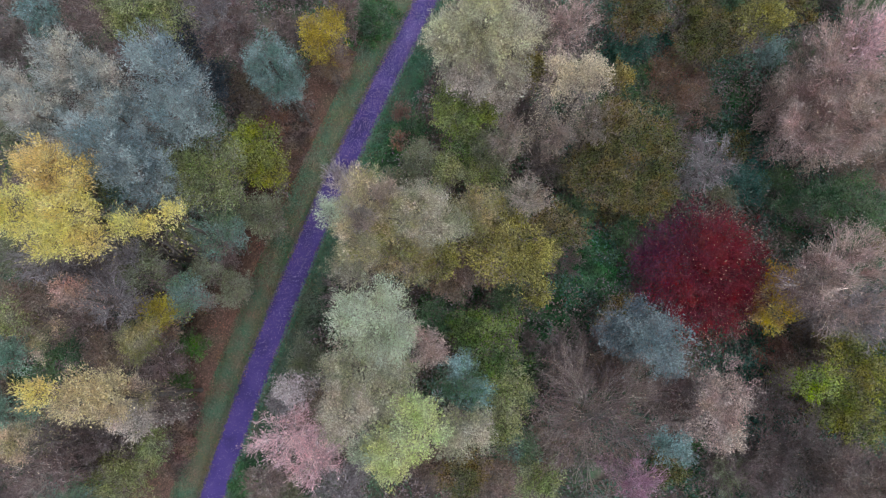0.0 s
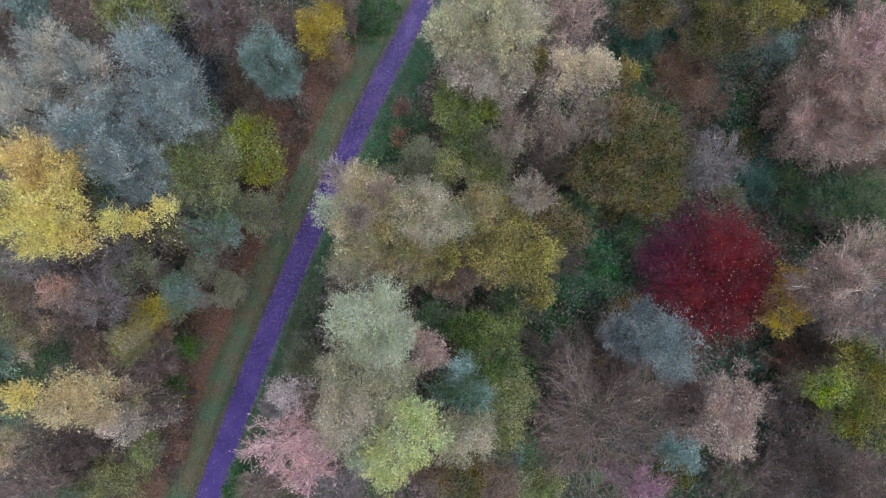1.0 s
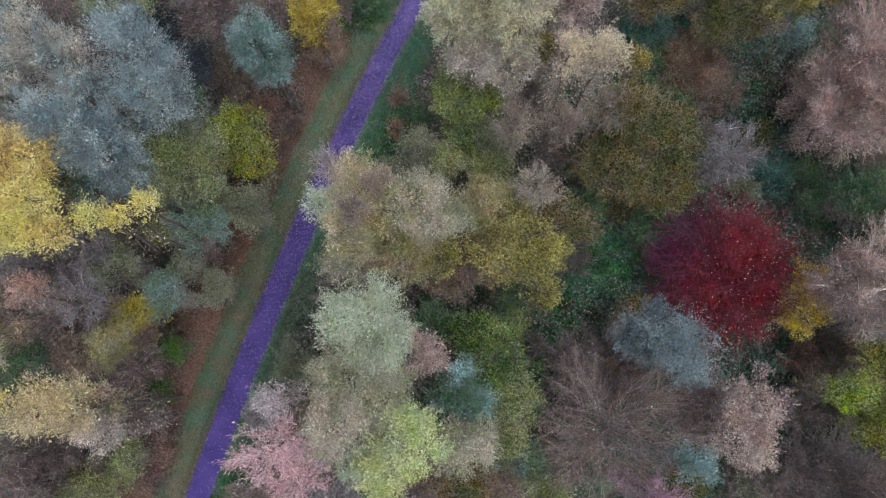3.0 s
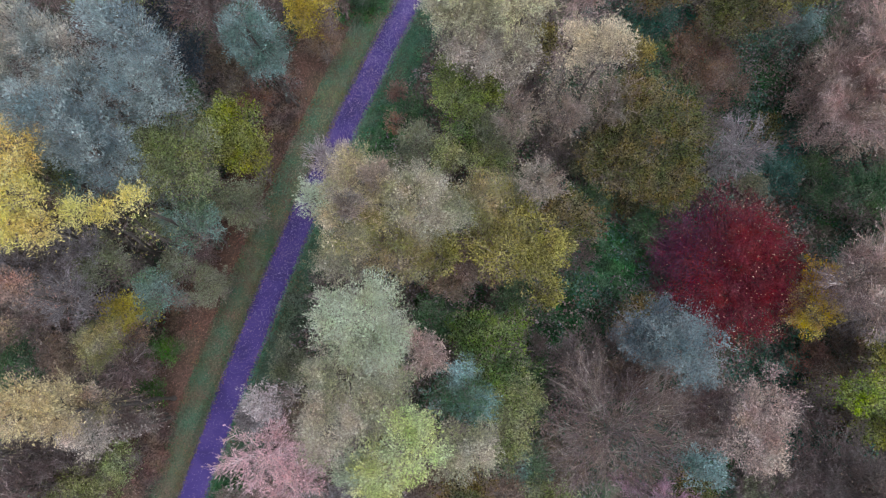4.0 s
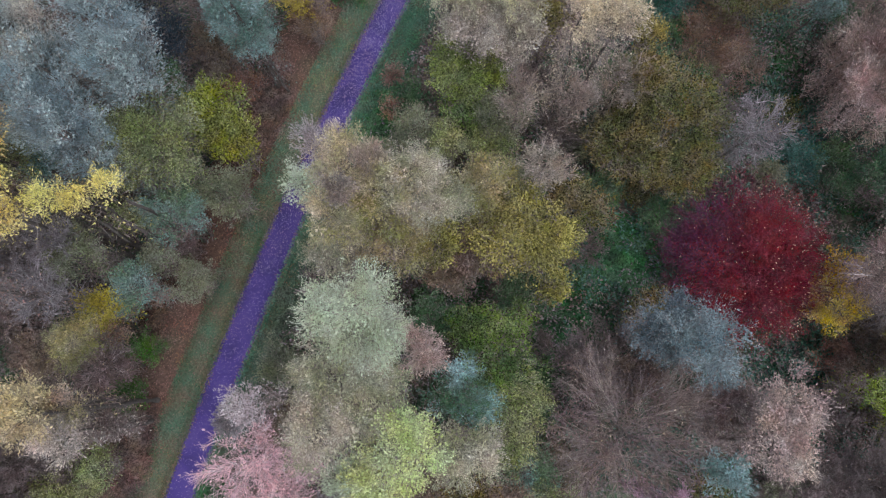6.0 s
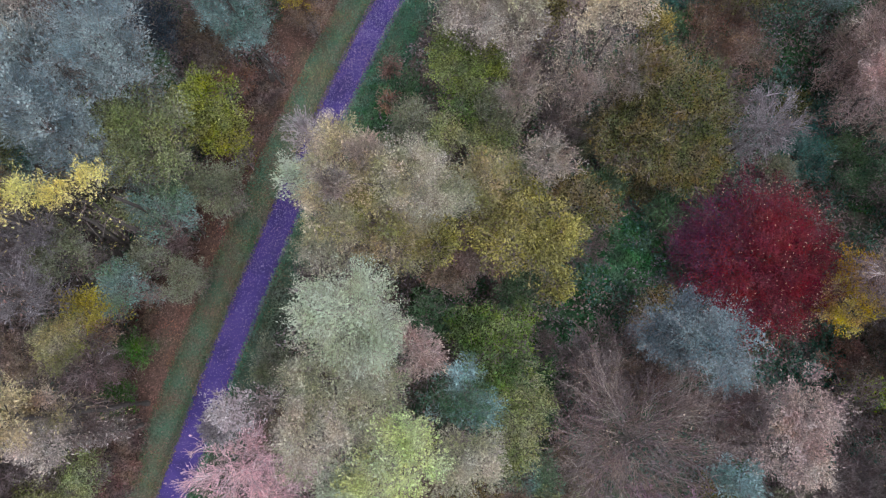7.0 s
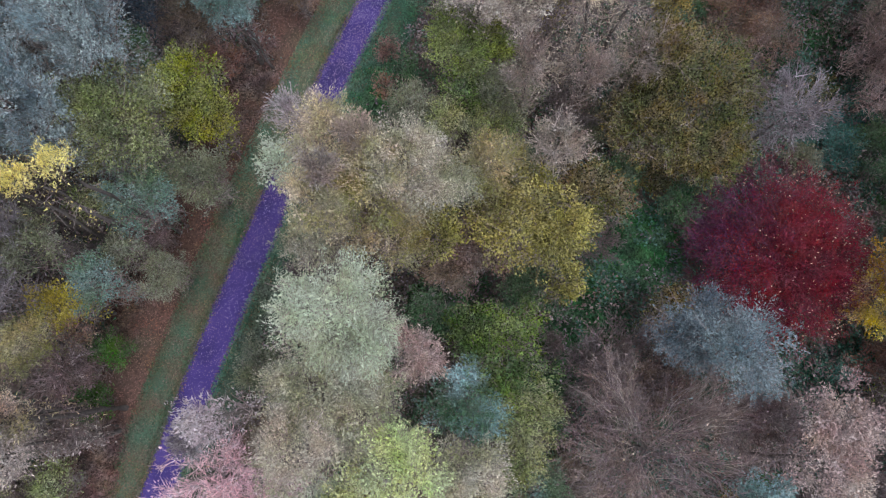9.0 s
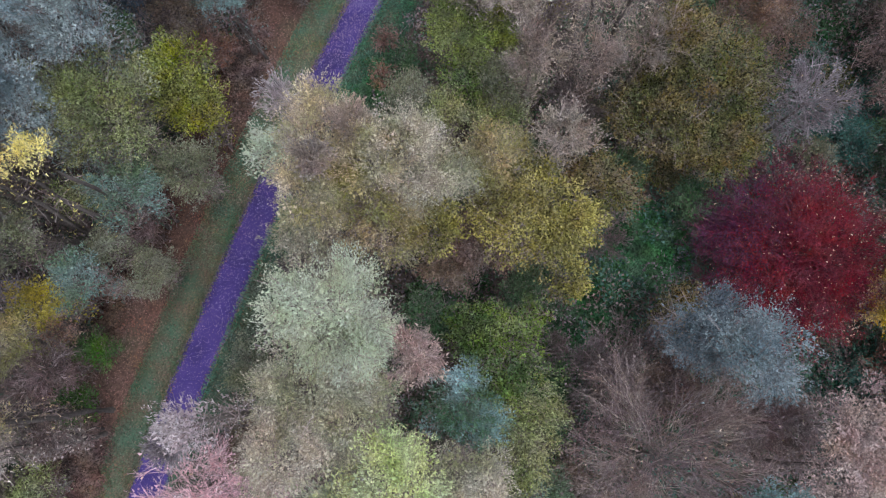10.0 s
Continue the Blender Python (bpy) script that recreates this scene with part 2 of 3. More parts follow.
kind("pinkcream", "leafy", (174, 150, 138), (146, 124, 116), "tree with pinkish cream leaves on thin twigs", cover=0.5, spread=0.41, leaf=(0.112, 0.039), lobes=2.4, comb=0.5, twig=(190, 170, 160))
kind("sage", "leafy", (130, 152, 132), (102, 126, 108), "tree with pale sage-green foliage")
kind("yellowtan", "leafy", (196, 180, 130), (180, 162, 122), "tall tree with straw-yellow foliage", up=0.8, plume=1.3, spread=0.34, lobes=2.6, low=0, leaf=(0.129, 0.037), comb=0.35, vary=0.3)
kind("darkblue", "leafy", (72, 80, 90), (58, 66, 74), "dark shaded tree with slate-coloured foliage")
kind("olivelime", "leafy", (132, 129, 54), (94, 99, 45), "broad bush with olive-lime foliage", leaf=(0.103, 0.065), spread=0.8)
kind("beigebare", "bare", (158, 141, 125), (136, 122, 108), "twiggy tree with beige branches", twig=(170, 151, 139))
kind("magenta", "bare", (168, 128, 144), (150, 114, 128), "small tree with pink-magenta twigs", twig=(186, 148, 160))
kind("golddry", "leafy", (184, 152, 48), (158, 124, 66), "thin shrubby tree with dry golden leaves", cover=0.45, leaf=(0.103, 0.069))
kind("palebare", "bare", (166, 152, 150), (148, 134, 132), "slender half-bare tree with pale lilac twigs over the path", twig=(188, 174, 172))
kind("tangreen", "leafy", (164, 148, 106), (128, 122, 74), "tree with tan foliage still part green", spread=0.38, leaf=(0.092, 0.036), lobes=2.2, comb=0.5)
kind("duskmauve", "leafy", (188, 172, 158), (162, 148, 134), "feathery tree fading to dusky mauve-beige", up=0.8, cover=0.75, leaf=(0.103, 0.033), spread=0.35, lobes=2.6, comb=0.4)
kind("mossgreen", "leafy", (142, 148, 76), (112, 122, 64), "round bushy tree with moss-green foliage", leaf=(0.090, 0.065), spread=0.6, cover=0.85)
kind("mauvehaze", "bare", (132, 112, 103), (117, 98, 99), "broad leafless tree, pale branches in a haze of mauve twigs", twig=(160, 142, 130))
kind("plum", "leafy", (106, 64, 84), (90, 58, 84), "low shrub with dull purple foliage", "shrub", cover=0.6, leaf=(0.103, 0.043))
kind("red", "dome", (136, 44, 40), (106, 39, 42), "broad domed tree with deep red foliage and pale flecks", up=0.25, plume=0.6, leaf=(0.103, 0.034), cover=0.8, twig=(120, 50, 52), vary=0.3)

count = [0]


def limb_line(rng, a, b, bend=0.12, k=5):
    """A gently crooked line from a to b."""
    a, b = np.asarray(a, float), np.asarray(b, float)
    ln = np.linalg.norm(b - a)
    out = []
    for i in range(k):
        t = i / (k - 1)
        p = a + (b - a) * t
        p[2] += ln * bend * math.sin(math.pi * t) * -0.6
        if 0 < i < k - 1:
            p += rng.normal(size=3) * min(0.16, ln * 0.03)
        out.append(tuple(p))
    return out


def leafy_crown(rng, spec, r, h, mid):
    """Small leaves in loose sprays over uneven lobes, with coarser foliage inside; returns leaves, twigs, the lobes' hearts and sizes."""
    dome = spec["style"] == "dome"
    n_lobe = int((7 + 2.2 * r + 1.4 * h) * spec["lobes"])
    d = ball(rng, n_lobe, -0.55)
    hearts = d * rng.uniform(0.42, 0.76 + 0.06 * spec["lobes"], (n_lobe, 1)) * [r, r, h]
    hearts[0] = (0, 0, 0.5 * h)
    size = rng.uniform(0.26, 0.46, n_lobe) * r / spec["lobes"] ** 0.5 * (0.8 + 0.35 * rng.uniform(size=n_lobe))
    tall = max(1.0, min(1.6, (h / r) ** 0.6))
    if dome:
        hearts[:] = hearts * [0.5, 0.5, 0.3] - [0, 0, 0.25 * h]
        size[:] = r * rng.uniform(0.62, 0.8, n_lobe)
        tall = 0.85 * h / r + 0.2
    L, W = spec["leaf"]
    area = math.pi * r * (r + 0.75 * h) * 0.62

    def sprays(m, near, far, sharp):
        which = rng.choice(n_lobe, size=int(m * 1.8), p=size ** 2 / (size ** 2).sum())
        d = ball(rng, len(which), -0.6)
        k = near + (far - near) * rng.uniform(0, 1, len(which)) ** sharp
        at = hearts[which] + d * (size[which] * k)[:, None] * [1, 1, tall]
        gap = np.linalg.norm((at[:, None, :] - hearts[None]) / [1, 1, tall], axis=2) / size[None]
        gap[np.arange(len(which)), which] = 9
        keep = gap.min(axis=1) > (0.3 if dome else 0.62) * near
        at, d = at[keep][:m], d[keep][:m]
        out = unit(d + unit(at * [1, 1, 0.6]) * 0.5 + np.array([0, 0, spec["up"]]) + rng.normal(size=at.shape) * 0.3)
        return at, out

    per = 34
    at, way = sprays(int(spec["cover"] * area / (0.25 * L * W) / per), 0.62, 1.12, 1.2)
    reach = rng.uniform(0.35, 1.0, (len(at), 1)) * min(1.0, 0.3 + r / 4) * spec["plume"]
    tips = at[None] + way[None] * reach[None] + rng.normal(size=(2, len(at), 3)) * 0.22
    twigs = twig_tris(rng, np.tile(at - way * reach * 0.6, (2, 1)), tips.reshape(-1, 3), 0.024, False)
    s = rng.uniform(0, 1, (per, len(at), 1))
    wide = (0.2 - 0.13 * s) * spec["fluff"]
    base = at[None] + way[None] * reach[None] * s + rng.normal(size=(per, len(at), 3)) * wide
    lway = unit(way[None] + rng.normal(size=base.shape) * spec["comb"])
    fine = leaf_tris(rng, base.reshape(-1, 3), lway.reshape(-1, 3), L, W)
    at, way = sprays(int(0.6 * area / (0.25 * 0.15 * 0.09) / 4), 0.3, 0.75, 0.7)
    base = at[None] + rng.normal(size=(4, len(at), 3)) * 0.16
    lway = unit(way[None] + rng.normal(size=base.shape) * 0.6)
    coarse = leaf_tris(rng, base.reshape(-1, 3), lway.reshape(-1, 3), 0.15, 0.09)
    up = np.array([0, 0, mid])
    return np.concatenate([fine, coarse]) + up, twigs + up, hearts + up, size


def bare_crown(rng, spec, r, h, mid, fork):
    """Limbs fanning out from the fork, branching three times into fine twigs."""
    n_limb = int(12 + (4.5 if r > 3.6 else 2.6) * r)
    turn = np.arange(n_limb) * 2.4 + rng.normal(size=n_limb) * 0.25
    rise = np.clip(rng.uniform(0.05 if r > 3.6 else -0.1, 1.0, n_limb), -0.1, 0.98)
    d = np.stack([np.cos(turn) * np.sqrt(1 - rise ** 2), np.sin(turn) * np.sqrt(1 - rise ** 2), rise], 1)
    tips = d * [r, r, h] * rng.uniform(0.65, 0.92, (n_limb, 1)) + [0, 0, mid]
    foot = np.array([[0, 0, fork]]) + rng.uniform(-0.1, 0.1, (n_limb, 3))
    lines = [limb_line(rng, a, b) for a, b in zip(foot, tips)]

    def shoots(a, b, count_each, length, spread, lift):
        k = len(a) * count_each
        s = rng.uniform(0.2, 1.0, (k, 1))
        a2, b2 = np.repeat(a, count_each, 0), np.repeat(b, count_each, 0)
        p = a2 + (b2 - a2) * s
        w = unit(unit(b2 - a2) + rng.normal(size=p.shape) * spread + [0, 0, lift])
        return p, p + w * length * rng.uniform(0.5, 1.2, (k, 1)) * (1.25 - 0.5 * s)

    a1 = np.concatenate([np.array(ln[:-1]) for ln in lines])
    b1 = np.concatenate([np.array(ln[1:]) for ln in lines])
    keep = np.arange(len(a1)) % 4 != 0
    fan = 5 if r > 3.6 else 7 if r > 2.2 else 4
    a2, b2 = shoots(a1[keep], b1[keep], 3, 0.42 * r, 0.34, 0.08)
    a3, b3 = shoots(a2, b2, fan, 0.2 * r + 0.25, 0.38, 0.1)
    a4, b4 = shoots(a3, b3, fan, 0.1 * r + 0.22, 0.48, 0.12)
    main = np.concatenate([twig_tris(rng, a2, b2, 0.028 if r > 3.6 else 0.045), twig_tris(rng, a3[::3], b3[::3], 0.026)])
    tris = np.concatenate([twig_tris(rng, a3, b3, 0.026), twig_tris(rng, a4, b4, 0.024, False)])
    pick = rng.choice(len(b4), size=len(b4) // 4, replace=False)
    leaves = leaf_tris(rng, b4[pick], unit(b4[pick] - a4[pick]), 0.11, 0.07)
    return leaves, tris, main, lines


def skirt(rng, r, low, high, n, leafy):
    """Thin side shoots and leaves on the stem below the crown."""
    z = rng.uniform(low, high, n)
    a = rng.uniform(0, 2 * math.pi, n)
    q = r * rng.uniform(0.1, 1.0, n) ** 0.7 * (0.35 + 0.5 * (z - low) / max(high - low, 0.1))
    p = np.stack([q * np.cos(a), q * np.sin(a), z], 1)
    way = unit(p * [1, 1, 0] + rng.normal(size=p.shape) * 0.4 * r + [0, 0, 0.5 * r])
    base = np.repeat(p, leafy, 0) + rng.normal(size=(leafy * n, 3)) * 0.25
    return leaf_tris(rng, base, unit(np.repeat(way, leafy, 0) + rng.normal(size=base.shape) * 0.6), 0.17, 0.1 / (1 + 0.25 * leafy)), twig_tris(rng, p - way * 0.6, p + way * 0.7, 0.035, False)


def tree(key, x, y, top, r, h, lean=(0.0, 0.0)):
    """A tree or shrub of that kind: its foot, its height, its crown's radius and half height."""
    spec = KINDS[key]
    count[0] += 1
    rng = np.random.default_rng(1000 + count[0])
    small = top < 4.5
    bare = spec["style"] == "bare"
    cat = "shrub" if small else spec["category"]
    root = tagged(new("shrub" if cat == "shrub" else ("bare_tree" if bare else "tree")), spec["label"], cat, "woodland trees")
    root.location = (x, y, 0)
    mid = top - h
    leaf_mat = leaf_material("leaf_" + key, spec["c1"], spec["c2"], spec["spread"], vary=spec["vary"])
    twig_mat = leaf_material("twig_bark", (142, 126, 118), (120, 106, 100), 0.3, 0.05) if spec["style"] != "dome" else leaf_material("red_twig", (116, 44, 50), (90, 36, 46), 0.3, 0.05)
    branch_mat = leaf_material("branch_" + key, spec["twig"], spec["twig"], 0.3, 0.05)
    thick = 0.03 + 0.0065 * top + 0.014 * r
    fork = max(0.3, mid - (0.25 if r > 3.6 else 0.55) * h) if bare else max(0.25, mid - 0.7 * h)
    if bare:
        leaves, twigs, main, lines = bare_crown(rng, spec, r, h, mid, fork)
        end = fork
    else:
        leaves, twigs, hearts, size = leafy_crown(rng, spec, r, h, mid)
        lines = []
        for c, s in sorted(zip(hearts.tolist(), size.tolist()), key=lambda q: -q[1])[:7 if not small else 4]:
            z = max(0.2, min(c[2] - 0.3 * r, mid + 0.3 * h))
            lines.append(limb_line(rng, (0, 0, max(0.15, min(z, fork + 0.5 * (c[2] - fork)))), c, 0.1, 4))
        end = max(fork + 0.2, mid + 0.35 * h)
    if mid - 0.6 * h > 2.0:
        more, shoots = skirt(rng, r, 0.18 * top, mid - 0.1 * h, int((80 if spec["low"] else 12) * r * math.sqrt(mid)), max(1, spec["low"]))
        leaves, twigs = np.concatenate([leaves, more]), np.concatenate([twigs, shoots])
    spine = limb_line(rng, (0, 0, -0.1), (0, 0, end), 0.0, 6)
    spine[-1] = (0, 0, end)
    trunk = part("trunk", tube_mesh("trunk", spine, [thick * (1.3 if i == 0 else 1 - 0.11 * i) for i in range(6)], BARK, 8), root)
    for ln in lines:
        part("limb", tube_mesh("limb", ln, [thick * ((0.1 if r > 3.6 else 0.13) if bare else 0.42) * (1 - 0.8 * i / (len(ln) - 1)) for i in range(len(ln))], LIMB_BARK if bare and r < 3.6 else BARK, 5), trunk)
    if bare:
        part("branchwork", tri_mesh("branchwork", main, branch_mat), root, "pale branches")
    part("twigwork", tri_mesh("twigwork", twigs, leaf_mat if bare else twig_mat), root)
    if bare and top > 5:
        d = ball(rng, int(12 * r), 0.0)
        dry = leaf_tris(rng, d * [r, r, h] * rng.uniform(0.4, 0.95, (len(d), 1)) + [0, 0, mid], unit(rng.normal(size=d.shape)), 0.11, 0.075)
        part("dry_foliage", tri_mesh("dry_foliage", dry, leaf_material("dry_sprig", (180, 160, 130), (164, 138, 112), 0.4)), root, "few pale withered leaves")
    if spec["style"] == "dome":
        d = ball(rng, 1300, 0.0)
        d = d[rng.uniform(0, 1, 1300) < 0.42 + 0.34 * d[:, 0] - 0.2 * d[:, 1]]
        dry = leaf_tris(rng, d * [r * 0.98, r * 0.98, h] * rng.uniform(0.9, 1.03, (len(d), 1)) + [0, 0, mid - 0.2 * h], unit(rng.normal(size=d.shape)), 0.1, 0.065)
        part("dry_foliage", tri_mesh("dry_foliage", dry, leaf_material("dry_fleck", (206, 166, 140), (192, 140, 118), 0.4, vary=0.2)), root, "pale withered leaves")
    if spec["style"] == "dome":
        # leaves towards the north-west get the duller purple colour, with a ragged border
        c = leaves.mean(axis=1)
        northwest = (-0.85 * c[:, 0] + 0.45 * c[:, 1]) / r + rng.normal(size=len(c)) * 0.22 > 0.48
        part("purple_foliage", tri_mesh("purple_foliage", leaves[northwest], leaf_material("leaf_purple", (94, 50, 74), (86, 46, 62), spec["spread"], vary=0.3)), root, "duller, purple-coloured leaves on the crown's north-west side")
        leaves = leaves[~northwest]
    part("crown", tri_mesh("crown", leaves, leaf_mat), root)
    return root


# ---- ground, path and verges ----
def track(s):
    """The path's middle at s metres north."""
    return PX0 + PX1 * s + PX2 * s * s + PX3 * s ** 3


PX0, PX1, PX2, PX3 = -13.643, 0.3185, 0.002513, 0.0000023


def half_width(s):
    return 1.02 + 0.0065 * max(-14, min(26, s))


def strip(name, inner, outer, z0, z1, mat, across, ragged=0.0):
    rng = np.random.default_rng(len(name))
    rows = []
    for i in range(241):
        s = -80 + i * 0.75
        e1, e2 = rng.normal() * ragged, rng.normal() * ragged
        a, b = track(s) + inner(s) + e1, track(s) + outer(s) + e2
        rows.append([(a + (b - a) * j / across, s, z0 + (z1 - z0) * math.sin(math.pi * j / across)) for j in range(across + 1)])
    return new(name, grid_mesh(name, rows, mat))


span = [-2000, -400, -120] + [-60 + 4 * i for i in range(31)] + [120, 400, 2000]
floor_rows = [[(x, y, -0.04 + 0.1 * noise.noise((x * 0.3, y * 0.3, 0)) * (abs(x) < 70 and abs(y) < 70)) for x in span] for y in span]
tagged(new("ground", grid_mesh("ground", floor_rows, soil)), "dark woodland soil with moss and old leaves", "ground", kind="structure")
tagged(strip("leaf_litter", lambda s: -half_width(s) - 6.0, lambda s: -half_width(s) - 1.6, 0.06, 0.1, litter, 8, 0.25), "band of rust-brown fallen leaves beside the grass verge", "leaf litter", kind="structure")
tagged(strip("verge_west", lambda s: -half_width(s) - 2.1, lambda s: -half_width(s) + 0.05, 0.07, 0.13, turf, 5, 0.12), "mown grass verge along the path", "grass verge", kind="structure")
tagged(strip("verge_east", lambda s: half_width(s) - 0.05, lambda s: half_width(s) + 2.2, 0.07, 0.13, lush_turf, 5, 0.2), "green grass verge running into the bushes", "grass verge", kind="structure")
tagged(strip("path", lambda s: -half_width(s), half_width, 0.1, 0.14, tarmac, 4, 0.03), "narrow purple-tinted tarmac path strewn with pale leaves", "path", kind="structure")


def scatter(name, label, category, n, inner, outer, size, mat, upright, z, seed, s0=-16.0, s1=32.0, fade=1.0, north=1.0):
    """Loose leaves or blades along the path."""
    rng = np.random.default_rng(seed)
    s = s0 + (s1 - s0) * rng.uniform(0, 1, n) ** north
    x = np.array([track(v) for v in s]) + inner + (outer - inner) * rng.uniform(0, 1, n) ** fade
    p = np.stack([x, s, np.full(n, z)], 1)
    way = unit(rng.normal(size=(n, 3)) * [1, 1, 0.15] + [0, 0, upright])
    t = leaf_tris(rng, p, way, size[0], size[1])
    t[:, :, 2] = np.maximum(t[:, :, 2], z)
    return tagged(new(name, tri_mesh(name, t, mat)), label, category, kind="stuff")


scatter("fallen_leaves", "pale fallen leaves lying on the path", "leaves", 14000, -1.15, 1.15, (0.045, 0.035), fallen_pale, 0.12, 0.15, 5, north=0.42)
scatter("fallen_leaves", "straw-coloured leaves on the northern verge", "leaves", 5200, -3.4, -1.0, (0.055, 0.04), fallen_straw, 0.15, 0.15, 10, s0=8.0)
scatter("fallen_leaves", "rust-coloured fallen leaves on the litter", "leaves", 20000, -7.6, -2.9, (0.07, 0.05), fallen_rust, 0.15, 0.14, 6)
scatter("fallen_leaves", "few brown leaves on the grass verge", "leaves", 4200, -3.6, -1.0, (0.055, 0.04), fallen_rust, 0.15, 0.15, 9, fade=1.8)
scatter("grass", "short green grass of the northern verge", "grass", 15000, -3.3, -1.1, (0.14, 0.05), blade, 0.7, 0.11, 7, s0=6.0)
scatter("grass", "short olive grass of the southern verge", "grass", 12000, -3.2, -1.1, (0.14, 0.05), dull_blade, 0.7, 0.11, 14, s1=10.0)
scatter("fallen_leaves", "brown leaves trodden into the southern verge", "leaves", 3000, -3.4, -1.0, (0.055, 0.045), fallen_rust, 0.15, 0.15, 15, s1=12.0)
scatter("fallen_leaves", "brown leaves gathered along the path's edges", "leaves", 900, -1.15, -0.7, (0.07, 0.05), fallen_rust, 0.1, 0.15, 16)
scatter("fallen_leaves", "brown leaves gathered along the path's edges", "leaves", 900, 0.7, 1.15, (0.07, 0.05), fallen_rust, 0.1, 0.15, 17)
scatter("grass", "longer green grass beside the northern bushes", "grass", 16000, 1.1, 3.6, (0.2, 0.06), lush, 0.8, 0.1, 8, s0=7.0)
scatter("grass", "dull grass beside the southern bushes", "grass", 12000, 1.1, 3.6, (0.17, 0.06), dark_blade, 0.8, 0.1, 18, s1=9.0)
scatter("fallen_leaves", "brown leaves caught in the eastern verge", "leaves", 4500, 1.0, 3.6, (0.055, 0.045), fallen_rust, 0.15, 0.16, 19, fade=1.5)


scatter("grass", "grass tufts creeping over the path's edge", "grass", 6000, -1.35, -0.85, (0.16, 0.05), dull_blade, 0.5, 0.13, 12)
scatter("grass", "grass tufts creeping over the path's edge", "grass", 6000, 0.85, 1.35, (0.16, 0.05), lush, 0.5, 0.13, 13)


def undergrowth(label, x, y, rx, ry, height, c, n):
    """A patch of low ivy and bramble leaves."""
    count[0] += 1
    rng = np.random.default_rng(3000 + count[0])
    a, q = rng.uniform(0, 2 * math.pi, n), rng.uniform(0, 1, n) ** 0.6
    px, py = x + rx * q * np.cos(a), y + ry * q * np.sin(a)
    bump = np.array([noise.noise((u * 0.8, v * 0.8, 3.0)) for u, v in zip(px, py)])
    z = 0.05 + height * np.clip(0.5 + bump * 0.9, 0.05, 1.2) * rng.uniform(0.5, 1, n) * (1.05 - q)
    way = unit(rng.normal(size=(n, 3)) * [1, 1, 0.5] + [0, 0, 0.3])
    t = leaf_tris(rng, np.stack([px, py, z], 1), way, 0.17, 0.12)
    mat = leaf_material("ivy_%d_%d_%d" % c, c, tuple(int(v * 0.75) for v in c), 0.5)
    return tagged(new("undergrowth", tri_mesh("undergrowth", t, mat)), label, "undergrowth", kind="stuff")


def brushwood(label, n, x0, x1, y0, y1, c, height, seed, clump):
    """Low brush over the whole floor of the wood, kept off the path's corridor."""
    rng = np.random.default_rng(seed)
    p = np.stack([rng.uniform(x0, x1, n), rng.uniform(y0, y1, n)], 1)
    off = p[:, 0] - (PX0 + PX1 * p[:, 1] + PX2 * p[:, 1] ** 2 + PX3 * p[:, 1] ** 3)
    p = p[(off < -6.0 - rng.uniform(0, 1.5, n)) | (off > 2.6 + rng.uniform(0, 1.2, n))]
    b = np.array([noise.noise((u * 0.35, v * 0.35, clump)) + 0.4 * noise.noise((u, v, clump)) for u, v in p])
    p, b = p[b > -0.12], b[b > -0.12]
    z = 0.03 + height * rng.uniform(0.15, 1, len(p)) * np.clip(0.35 + b, 0.15, 1.0)
    q = np.stack([p[:, 0], p[:, 1], z], 1)
    way = unit(rng.normal(size=q.shape) * [1, 1, 0.6] + [0, 0, 0.45])
    mat = leaf_material("brush_%d_%d_%d" % c, c, tuple(int(v * 0.8) for v in c), 0.5)
    t = np.concatenate([leaf_tris(rng, q, way, 0.2, 0.13), twig_tris(rng, q[::3] - way[::3] * 0.4, q[::3] + way[::3] * 0.5, 0.03, False)])
    return tagged(new("brushwood", tri_mesh("brushwood", t, mat)), label, "undergrowth", kind="stuff")


brushwood("dead brown bracken and brush over the woodland floor", 70000, -16, 36, -13, 36, (140, 122, 112), 1.6, 21, 1.0)
brushwood("mauve-grey brambles over the woodland floor", 55000, -16, 36, -13, 36, (136, 122, 124), 1.8, 22, 5.0)
brushwood("green ivy and brambles over the woodland floor", 80000, -20, 36, -13, 36, (90, 120, 90), 1.2, 23, 9.0)
brushwood("brown and mauve brush under the willows", 60000, -40, -8, -13, 36, (120, 103, 101), 1.8, 24, 3.0)
brushwood("grey-green brambles under the willows", 40000, -40, -8, -13, 36, (90, 102, 88), 1.4, 25, 7.0)

brushwood("teal-green ivy climbing over the eastern brush", 60000, 8, 38, -13, 36, (84, 118, 102), 2.8, 26, 11.0)
brushwood("tall brown brush between the eastern trees", 26000, 16, 38, -13, 36, (136, 118, 110), 3.0, 27, 13.0)

# ---- the wood ----
tree("bluegrey", -16.16, 16.10, 20.5, 1.95, 5.60)
tree("bluegrey", -15.93, 14.75, 18.0, 1.70, 4.60)
tree("silver", -21.33, 16.29, 20.5, 1.75, 5.00)
tree("silver", -20.11, 15.45, 19.0, 1.50, 4.00)
tree("bluegrey", -19.23, 14.03, 17.0, 1.60, 3.60)
tree("bluegrey", -19.41, 11.67, 20.0, 1.70, 4.40)
tree("bluegrey", -18.25, 11.11, 17.5, 1.80, 4.00)
tree("bluegrey", -17.63, 11.31, 14.0, 1.30, 2.60)
tree("silver", -23.09, 13.47, 19.0, 1.60, 4.00)
tree("silver", -25.24, 15.04, 18.5, 1.60, 3.60)
tree("yellow", -21.35, 9.84, 20.3, 1.90, 3.00)
tree("yellow", -19.54, 7.69, 20.2, 1.50, 2.40)
